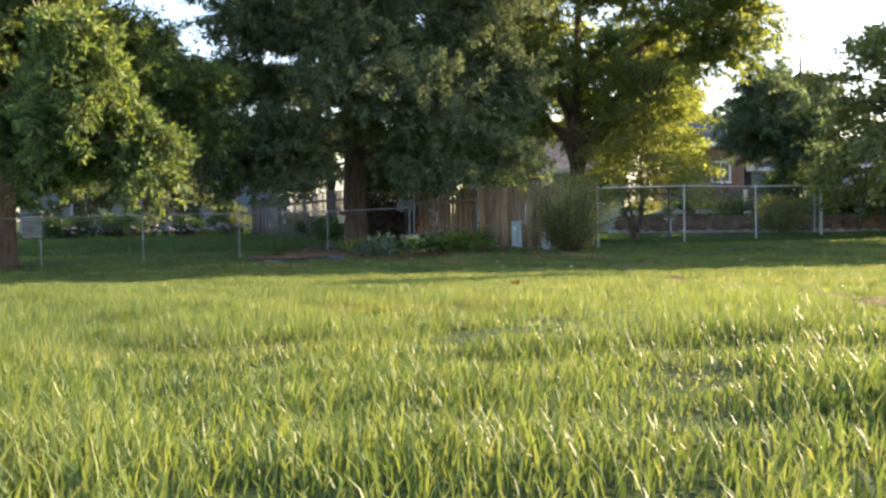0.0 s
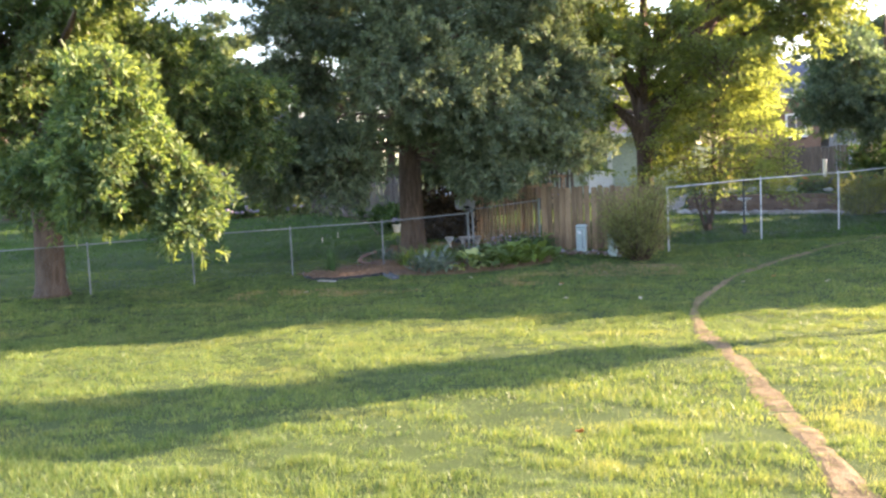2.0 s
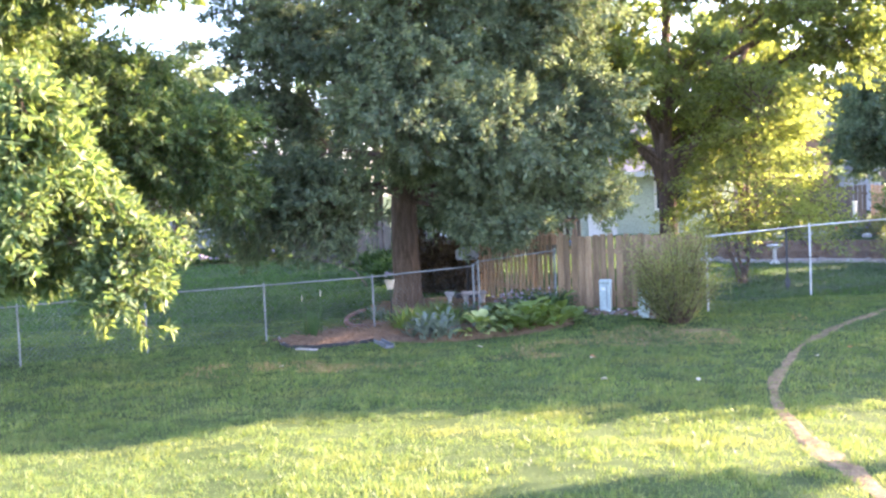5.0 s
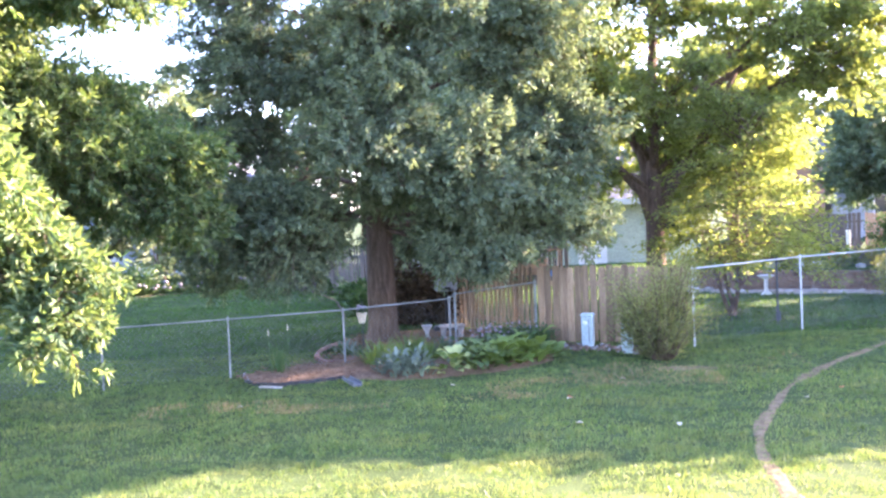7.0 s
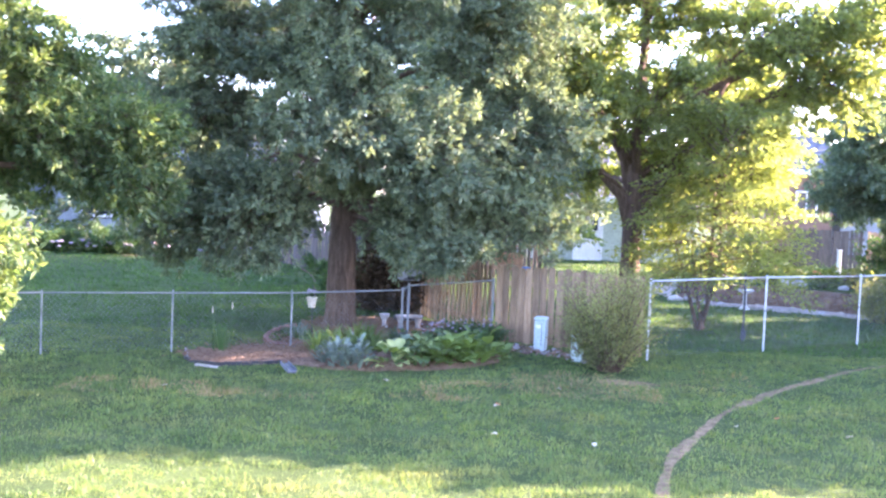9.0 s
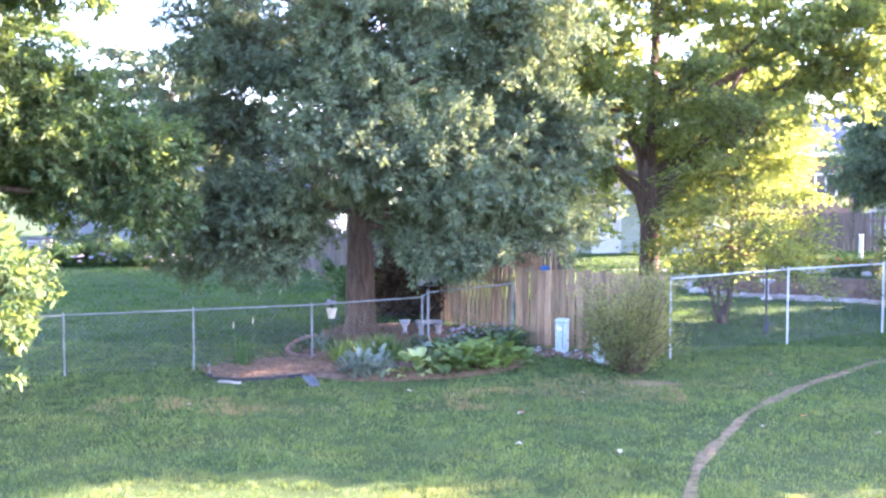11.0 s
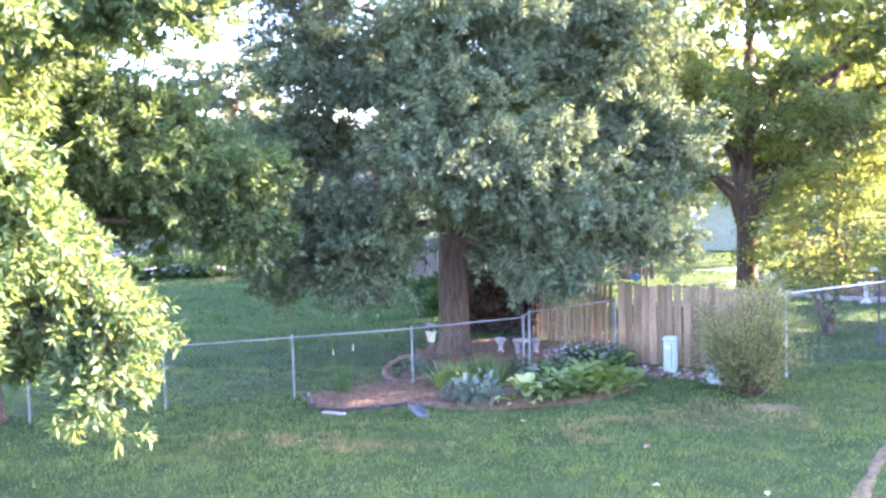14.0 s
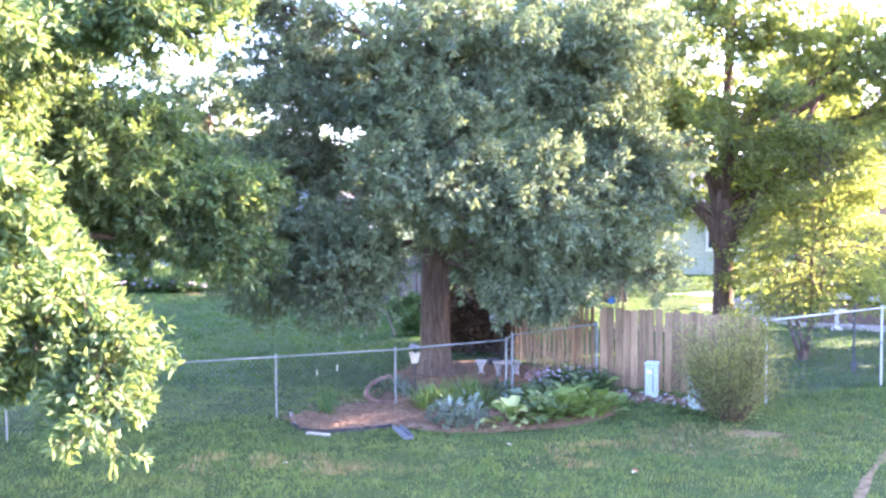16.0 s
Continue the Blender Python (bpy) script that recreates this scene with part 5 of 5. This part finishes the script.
def toy_hoop():
    x, y = -0.5, 14.75
    root = tagged(empty_at("basketball_hoop", x, y, gz(x, y), 4), "child's basketball hoop with a grey plastic backboard", "basketball hoop")
    bm = bmesh.new()
    w, h = 0.215, 0.13
    prof = [(-w, -h * 0.7), (-w * 0.75, -h), (w * 0.75, -h), (w, -h * 0.7), (w * 1.02, h * 0.3), (w * 0.8, h * 0.8), (w * 0.4, h), (-w * 0.4, h), (-w * 0.8, h * 0.8), (-w * 1.02, h * 0.3)]
    f = [bm.verts.new((a, -0.02, b)) for a, b in prof]
    g = [bm.verts.new((a, 0.02, b)) for a, b in prof]
    bm.faces.new(f)
    bm.faces.new(g[::-1])
    for i in range(len(prof)):
        j = (i + 1) % len(prof)
        bm.faces.new((f[j], f[i], g[i], g[j]))
    bd = part("backboard", bm, M_BOARD, root)
    bd.matrix_basis = pose(0, 0, 0.90)
    part("rim_bracket", boxed(0.11, 0.06, 0.06, 0, -0.05, 0, 0.006), M_BLACK, bd).matrix_basis = pose(0.02, 0, -0.08)
    ring = [(0.02 + 0.12 * math.cos(a), -0.18 + 0.12 * math.sin(a), -0.09) for a in np.linspace(0, 2 * math.pi, 15)]
    tube_part("rim", ring, [0.008] * 15, M_BLACK, bd, 6)
    tube_part("pole", [(0, 0.08, 0), (0, 0.08, 0.7), (0, 0.03, 0.92)], [0.03, 0.028, 0.025], M_BLACK, root, 8)
    part("base", boxed(0.5, 0.4, 0.12, 0, 0.15, 0.06, 0.03), M_BLACK, root)


toy_hoop()


# shrubs that fill the shaded gap behind the trunk, darkened by leaf colour
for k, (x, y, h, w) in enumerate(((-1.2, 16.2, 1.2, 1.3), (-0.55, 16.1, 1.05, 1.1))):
    shrub("dark_shrub", "dense shrub coloured dark reddish-brown to stand for the deep shade behind the oak", x, y, h, w, 90, 190 + k, M_SHADELEAF, 0.085, 5, broad=0.3)


def brick_edging():
    """A low curved row of bricks behind the hostas."""
    root = tagged(empty_at("brick_edging", 0, 0, 0), "low row of pinkish bricks edging the back of the bed", "edging")
    bm = boxed(0.19, 0.09, 0.075, 0, 0, 0, 0.008)
    me = bpy.data.meshes.new("brick")
    bm.to_mesh(me)
    bm.free()
    me.materials.append(M_BRICK)
    rng = random.Random(77)
    line = smooth_line([(-0.15, 13.4), (0.1, 13.6), (0.3, 13.9), (0.5, 14.25)], 10)
    seg = np.concatenate(([0], np.cumsum(np.hypot(*np.diff(line, axis=0).T))))
    for row in range(2):
        d = 0.1 + 0.1 * row
        while d < seg[-1] - 0.1:
            x, y = np.interp(d, seg, line[:, 0]), np.interp(d, seg, line[:, 1])
            x2, y2 = np.interp(d + 0.05, seg, line[:, 0]), np.interp(d + 0.05, seg, line[:, 1])
            shared("brick", me, root, pose(x, y + 0.01 * row, gz(x, y) + 0.06 + row * 0.078, rng.uniform(-3, 3), rng.uniform(-3, 3), math.degrees(math.atan2(y2 - y, x2 - x)) + rng.uniform(-4, 4)))
            d += 0.205
    ring = tagged(empty_at("brick_ring", 0, 0, 0), "oval ring of small bricks in the mulch beside the oak", "edging")
    small = picket_mesh("brick", 0.1, 0.05, 0.06, M_BRICK, 0.004)
    for k in range(17):
        a = 2.0 + k * 0.23
        x, y = -2.2 + 0.42 * math.cos(a), 12.75 + 0.95 * math.sin(a)
        shared("brick", small, ring, pose(x, y, gz(x, y) + 0.02, 0, 0, math.degrees(a) + 90 + rng.uniform(-6, 6)))


brick_edging()

# ---- the yard on the right, behind the chain-link ----


def dark_stake():
    x, y = 5.4, 14.35
    root = tagged(empty_at("steel_stake", x, y, gz(x, y)), "dark green steel fence stake in the grass", "stake")
    part("shaft", boxed(0.035, 0.03, 1.22, 0, 0, 0.58, 0.004), M_DARKSTEEL, root)
    part("fin", boxed(0.09, 0.006, 0.16, 0, -0.02, 0.12, 0.001), M_DARKSTEEL, root)


dark_stake()


def bird_bath():
    x, y = 6.78, 19.35
    root = tagged(empty_at("bird_bath", x, y, gz(x, y)), "white concrete bird bath on a fluted column", "bird bath")
    root.scale = (0.7, 0.7, 0.66)
    part("foot", lathe([(0.17, 0), (0.17, 0.05), (0.1, 0.09)], 14), M_WHITE, root)
    part("column", lathe([(0.1, 0.09), (0.065, 0.15), (0.06, 0.5), (0.085, 0.56)], 14), M_WHITE, root)
    part("basin", lathe([(0.09, 0.56), (0.2, 0.61), (0.27, 0.67), (0.25, 0.68), (0.15, 0.63), (0.01, 0.62)], 20), M_WHITE, root)


bird_bath()


def retaining_wall():
    root = tagged(new("retaining_wall"), "low dark reddish block retaining wall round the raised bed", "wall", kind="structure")
    line = smooth_line(list(zip(WALL_X, WALL_Y)), 12)
    seg = np.concatenate(([0], np.cumsum(np.hypot(*np.diff(line, axis=0).T))))
    bm = boxed(0.235, 0.15, 0.118, 0, 0, 0, 0.008)
    me = bpy.data.meshes.new("block")
    bm.to_mesh(me)
    bm.free()
    me.materials.append(M_BLOCK)
    rng = random.Random(12)
    for row in range(4):
        s = 0.12 * (row % 2)
        while s < seg[-1] - 0.3:
            x, y = np.interp(s, seg, line[:, 0]), np.interp(s, seg, line[:, 1])
            x2, y2 = np.interp(s + 0.1, seg, line[:, 0]), np.interp(s + 0.1, seg, line[:, 1])
            z0 = gz(x, y - 0.3)
            shared("block", me, root, pose(x, y + row * 0.012 + rng.uniform(-0.008, 0.008), z0 + 0.05 + row * 0.122, 0, 0, math.degrees(math.atan2(y2 - y, x2 - x)) + rng.uniform(-2, 2)))
            s += 0.242
    edging("pale capping stones on the retaining wall", [(a, b + 0.1) for a, b in zip(WALL_X, WALL_Y)], M_CONCRETE, 0.24, 0.03, "wall_capping").location.z = 0.0


retaining_wall()

def gravel_strip():
    line = smooth_line(list(zip(WALL_X, WALL_Y)), 6)
    rng = np.random.default_rng(30)
    verts, faces = [], []
    for x, y in line:
        for k, o in enumerate((-0.07, -0.3, -0.52, -0.74)):
            yy = y + o + (rng.normal(0, 0.05) if k == 3 else 0)
            verts.append((x, yy, gz(x, yy) + (0.05, 0.045, 0.035, -0.01)[k] + rng.uniform(-0.006, 0.006)))
    for i in range(len(line) - 1):
        for k in range(3):
            a = i * 4 + k
            faces.append((a, a + 1, a + 5, a + 4))
    return tagged(new("gravel_strip", mesh_of("gravel_strip", verts, faces, M_GRAVEL)), "strip of pale gravel along the foot of the retaining wall", "gravel", kind="structure")


gravel_strip()
rng_b = random.Random(14)
for k in range(26):
    x = 5.6 + k * 0.30 + rng_b.uniform(-0.1, 0.1)
    y = float(wall_line(x)) - rng_b.uniform(0.3, 0.65)
    ob = new("boulder", (BOULDERS if k % 3 else BOULDERS_PALE)[k % 3])
    ob.matrix_basis = Matrix.Translation((x, y, gz(x, y) + 0.02)) @ Matrix.Rotation(rng_b.uniform(0, 6), 4, "Z") @ Matrix.Scale(rng_b.uniform(0.35, 0.95), 4)
    tagged(ob, "rounded pale boulder at the foot of the retaining wall", "boulder", "boulders along the wall")
for k in range(22):
    x = 6.2 + k * 0.36 + rng_b.uniform(-0.15, 0.15)
    y = float(wall_line(x)) + rng_b.uniform(0.5, 1.8)
    ob = new("boulder", BOULDERS_PALE[k % 3])
    ob.matrix_basis = Matrix.Translation((x, y, gz(x, y) + 0.03)) @ Matrix.Rotation(rng_b.uniform(0, 6), 4, "Z") @ Matrix.Scale(rng_b.uniform(0.5, 1.2), 4)
    tagged(ob, "pale sunlit boulder in the raised flower bed", "boulder", "boulders in the raised bed")
for k in range(20):
    x = 6.5 + k * 0.40 + rng_b.uniform(-0.2, 0.2)
    y = float(wall_line(x)) + rng_b.uniform(0.6, 1.8)
    sh = shrub("bedding_shrub", "small rounded garden shrub in the raised bed", x, y, rng_b.uniform(0.26, 0.50), 0.7, 30, 140 + k, (M_DARKLEAF, M_SHRUB, M_HOSTA)[k % 3], 0.075, 4)
    if k % 2:
        me = stone_mesh("bloom", 0.045, 60 + k, M_RED if k % 4 == 1 else M_FLOWER)
        for j in range(9):
            shared("bloom", me, sh, pose(rng_b.uniform(-0.25, 0.25), rng_b.uniform(-0.3, 0.1), rng_b.uniform(0.2, 0.4)))
shrub("round_bush", "big rounded bush behind the raised bed", 10.9, 20.6, 1.3, 2.0, 90, 160, M_DARKLEAF, 0.09, 9)
shrub("round_bush", "rounded olive-brown bush at the end of the wall", 9.25, 17.8, 0.95, 1.25, 70, 161, M_SHRUB, 0.07, 9)
sand_patch("paved_walk", "pale paved garden walk in sunlight", 7.4, 26.5, 2.6, 0.9, 8, M_GRAVEL)
sand_patch("paved_walk", "pale paved garden walk in sunlight", 5.6, 23.2, 0.9, 1.4, 9, M_GRAVEL)


def marker_post():
    x, y = 10.3, 23.4
    root = tagged(empty_at("marker_post", x, y, gz(x, y)), "short white garden post", "post")
    part("shaft", boxed(0.09, 0.09, 0.75, 0, 0, 0.37, 0.008), M_WHITE, root)
    part("cap", boxed(0.12, 0.12, 0.03, 0, 0, 0.76, 0.008), M_WHITE, root)


marker_post()


def swing_frame():
    x, y = 1.75, 18.2
    root = tagged(empty_at("wooden_playset", x, y, gz(x, y)), "orange-brown wooden playset with a blue bucket swing", "playset")
    for top in (-0.72, 0.22):
        for s in (-0.13, 0.13):
            tube_part("leg", [(top + s, 2.2 * s, 0), (top + s * 0.15, s * 0.3, 1.28)], [0.022, 0.018], M_BROWNWOOD, root, 6)
    tube_part("beam", [(-0.8, 0, 1.27), (0.3, 0, 1.27)], [0.03, 0.03], M_BROWNWOOD, root, 6)
    for k in range(3):
        part("side_board", boxed(0.64, 0.03, 0.115, -0.35, 0.12, 0.80 + k * 0.125, 0.008), M_BROWNWOOD, root)
    for s in (-0.07, 0.07):
        tube_part("rope", [(s + 0.04, 0, 1.26), (s + 0.04, 0, 0.80)], [0.006, 0.006], M_TAN, root, 5)
    seat = part("swing_seat", lathe([(0.02, 0), (0.085, 0.02), (0.095, 0.12), (0.085, 0.125), (0.075, 0.03), (0.01, 0.02)], 12), M_BLUE, root, "bright blue bucket seat")
    seat.location = (0.04, 0, 0.70)


swing_frame()

# ---- far fences ----
picket_fence("sunlit stained brown board fence in the far yard", (15.2, 34.0), (24.0, 33.0), 1.45, 0.14, 0.01, M_BROWNWOOD, 5, name="board_fence", za=0.25, zb=0.25)
picket_fence("grey board fence in the far yard", (12.6, 34.8), (15.1, 34.1), 1.45, 0.14, 0.01, M_GREYWOOD, 6, name="board_fence", za=0.25, zb=0.25)
picket_fence("pale picket fence beyond the flower yard", (0.6, 24.5), (2.8, 24.0), 1.3, 0.10, 0.05, M_GREYWOOD, 7, za=0.2, zb=0.2)
picket_fence("brown picket fence behind the raised bed", (12.2, 19.6), (17.5, 19.0), 1.1, 0.10, 0.04, M_BROWNWOOD, 9, za=0.62, zb=0.62)

# ---- houses ----


def house(label, x0, x1, y0, depth, eave, ridge, wall_mat, gable_front, openings, base=0.15):
    """A house whose front stands at y0. openings: kind, centre along x, sill, width, height."""
    z = base
    root = tagged(new("house"), label, "house")
    cx, w = (x0 + x1) / 2, x1 - x0
    # front wall in lap boards that leave the openings free
    holes = [(c - a / 2, c + a / 2, s, s + b) for _, c, s, a, b in openings]
    rows = int(eave / 0.16)
    bm = bmesh.new()
    for r in range(rows):
        lo, hi = r * 0.16, (r + 1) * 0.16
        cuts = sorted((a, b) for a, b, s, t in holes if s < hi - 0.01 and t > lo + 0.01)
        at = x0
        for a, b in cuts + [(x1, x1)]:
            if a - at > 0.02:
                m = Matrix.Translation(((at + a) / 2, y0, z + (lo + hi) / 2)) @ Matrix.Rotation(radians(4), 4, "X")
                geom = bmesh.ops.create_cube(bm, size=1.0)["verts"]
                bmesh.ops.transform(bm, matrix=m @ Matrix.Diagonal((a - at, 0.03, 0.168, 1)), verts=geom)
            at = max(at, b)
    part("siding", bm, wall_mat, root)
    side = bmesh.new()
    for sx in (x0 + 0.06, x1 - 0.06):
        box(side, sx, y0 + depth / 2 + 0.04, z + eave / 2, 0.12, depth - 0.02, eave)
    box(side, cx, y0 + depth, z + eave / 2, w, 0.12, eave)
    part("wall", side, wall_mat, root)
    # black sheet behind the openings, stands in for the unlit rooms
    part("dark_interior_sheet", boxed(w - 0.3, 0.05, eave, cx, y0 + 0.6, z + eave / 2), M_BLACK, root)
    roof = bmesh.new()
    o, t = 0.45, 0.12
    if gable_front:
        tri = [roof.verts.new(v) for v in ((x0, y0 + 0.01, z + eave), (x1, y0 + 0.01, z + eave), (cx, y0 + 0.01, z + ridge - 0.08))]
        roof.faces.new(tri)
        part("gable", roof, wall_mat, root)
        roof = bmesh.new()
        slopes = [[(x0 - o, z + eave - 0.2), (cx, z + ridge)], [(cx, z + ridge), (x1 + o, z + eave - 0.2)]]
        for (ax, az), (bx, bz) in slopes:
            v = [roof.verts.new(p) for p in ((ax, y0 - o, az), (bx, y0 - o, bz), (bx, y0 + depth, bz), (ax, y0 + depth, az), (ax, y0 - o, az + t), (bx, y0 - o, bz + t), (bx, y0 + depth, bz + t), (ax, y0 + depth, az + t))]
            for f in ((3, 2, 1, 0), (4, 5, 6, 7), (0, 1, 5, 4), (1, 2, 6, 5), (2, 3, 7, 6), (3, 0, 4, 7)):
                roof.faces.new([v[i] for i in f])
    else:
        my = y0 + depth / 2
        for ay, az, by, bz in ((y0 - o, z + eave - 0.12, my, z + ridge), (my, z + ridge, y0 + depth + o, z + eave - 0.12)):
            v = [roof.verts.new(p) for p in ((x0 - o, ay, az), (x1 + o, ay, az), (x1 + o, by, bz), (x0 - o, by, bz), (x0 - o, ay, az + t), (x1 + o, ay, az + t), (x1 + o, by, bz + t), (x0 - o, by, bz + t))]
            for f in ((3, 2, 1, 0), (4, 5, 6, 7), (0, 1, 5, 4), (1, 2, 6, 5), (2, 3, 7, 6), (3, 0, 4, 7)):
                roof.faces.new([v[i] for i in f])
        part("fascia", boxed(w + 2 * o, 0.03, 0.2, cx, y0 - o - 0.02, z + eave - 0.08, 0.004), M_WHITE, root)
    part("roof", roof, M_ROOF, root, "grey shingle roof")
    for kind, c, s, a, b in openings:
        fr = bmesh.new()
        for dx in (-a / 2 + 0.04, a / 2 - 0.04):
            box(fr, c + dx, y0 - 0.03, z + s + b / 2, 0.08, 0.1, b)
        for zz in (s + 0.04, s + b - 0.04):
            box(fr, c, y0 - 0.03, z + zz, a - 0.16, 0.096, 0.08)
        win = part("door" if kind == "door" else "window", fr, M_WHITE, root)
        if kind == "door":
            part("door_panel", boxed(a - 0.16, 0.05, b * 0.5, c, y0 + 0.01, z + s + 0.08 + b * 0.25), M_WHITE, win)
            part("pane", boxed(a - 0.36, 0.02, b * 0.38, c, y0 + 0.01, z + s + b * 0.75 - 0.04), M_GLASS, win)
            bars = bmesh.new()
            for q in (-1, 1):
                for j in range(4):
                    box(bars, 0, 0, 0, 0.02, 0.02, 0.62, m=Matrix.Translation((c, y0 - 0.02, z + s + b * 0.6 + j * 0.11)) @ Matrix.Rotation(q * radians(40), 4, "Y"))
            part("lattice", bars, M_WHITE, win)
            for dx in (-a / 2 + 0.13, a / 2 - 0.13):
                part("stile", boxed(0.1, 0.05, b * 0.44, c + dx, y0 + 0.01, z + s + b * 0.74), M_WHITE, win)
        else:
            part("pane", boxed(a - 0.16, 0.02, b - 0.16, c, y0, z + s + b / 2), M_GLASS, win)
            part("mullion", boxed(0.05, 0.04, b - 0.16, c, y0 - 0.03, z + s + b / 2), M_WHITE, win)
            part("sill", boxed(a + 0.1, 0.12, 0.04, c, y0 - 0.06, z + s - 0.02), M_WHITE, win)
    return root


house("pale green house with a white lattice door and grey roof", 2.4, 8.6, 33.0, 8, 2.45, 4.4, M_GREENWALL, False,
      [("door", 4.8, 0.1, 1.05, 2.1), ("window", 7.4, 1.0, 1.3, 1.1)] )
house("white house with a front gable behind the oak", -1.9, 1.1, 36.5, 7, 2.6, 4.3, M_WHITE, True, [("window", -0.9, 1.3, 0.7, 1.0)])
house("pale blue house with white trim behind the lawn", -17.5, -6.5, 37.0, 9, 2.8, 5.9, M_BLUEWALL, True,
      [("window", -11.2, 0.9, 1.5, 1.2), ("window", -14.6, 0.9, 1.3, 1.2), ("window", -8.6, 0.9, 1.1, 1.2)])
house("brown wooden house with a grey roof beyond the fences", 14.2, 16.7, 42.0, 7, 3.9, 5.6, M_TANWALL, False, [("window", 15.5, 1.9, 1.0, 1.1)], base=0.3)
house("pale house far off beyond the board fence", 17.8, 32.0, 44.0, 7, 2.7, 4.4, M_BLUEWALL, False, [("window", 20.4, 1.0, 1.4, 1.2), ("window", 25.0, 1.0, 1.4, 1.2), ("window", 28.5, 1.0, 1.4, 1.2)], base=0.3)

# ---- the border of the neighbouring lawn ----
BORDER = [(-9.9, 26.6), (-6.4, 28.3), (-5.2, 27.6), (-3.6, 23.0), (-2.9, 19.3), (-2.75, 18.2)]
edging("dark timber edging of the neighbouring border", BORDER, M_BARK, 0.05, 0.03, "border_edging")
for k, (x, y, h, w, m) in enumerate(((-10.4, 27.6, 0.85, 2.4, M_DARKLEAF), (-8.2, 28.4, 0.6, 1.2, M_DARKLEAF), (-4.3, 27.2, 0.7, 1.0, M_SHRUB), (-3.4, 24.4, 0.55, 0.9, M_DARKLEAF), (-2.6, 21.0, 0.6, 0.9, M_DARKLEAF),
                                     (-12.4, 27.3, 0.7, 1.5, M_DARKLEAF), (-6.9, 29.4, 1.1, 1.4, M_MAIN), (-2.2, 18.6, 0.55, 0.8, M_DARKLEAF))):
    shrub("border_shrub", "dark green border shrub at the lawn's edge", x, y, h, w, 60, 170 + k, m, 0.09, 9)
for k in range(14):
    x, y = -11.8 + k * 0.42, 27.0 + 0.06 * k + rng_b.uniform(-0.3, 0.3)
    me = stone_mesh("bloom", 0.07, 80 + k, M_FLOWER)
    pl = tagged(empty_at("flowering_plant", x, y, gz(x, y)), "low border plant with pale flowers", "plant", "border flowers")
    for j in range(5):
        shared("bloom", me, pl, pose(rng_b.uniform(-0.25, 0.25), rng_b.uniform(-0.2, 0.2), rng_b.uniform(0.18, 0.4)))
    for j in range(12):
        shared("leaf", DARKL[j % 2], pl, pose(0, 0, 0.05, rng_b.uniform(0, 50), 0, j * 47) @ Matrix.Scale(1.3, 4))


def garden_bin():
    x, y = -13.6, 27.8
    root = tagged(empty_at("air_unit", x, y, gz(x, y), 10), "grey-brown metal outdoor air unit", "air unit")
    part("cabinet", boxed(0.6, 0.6, 0.78, 0, 0, 0.42, 0.02), M_STONE, root)
    for j in range(7):
        part("louvre", boxed(0.54, 0.02, 0.03, 0, -0.31, 0.16 + j * 0.09, 0.004), M_GREYWOOD, root)
    part("lid", boxed(0.64, 0.64, 0.04, 0, 0, 0.83, 0.01), M_GREYWOOD, root)


garden_bin()
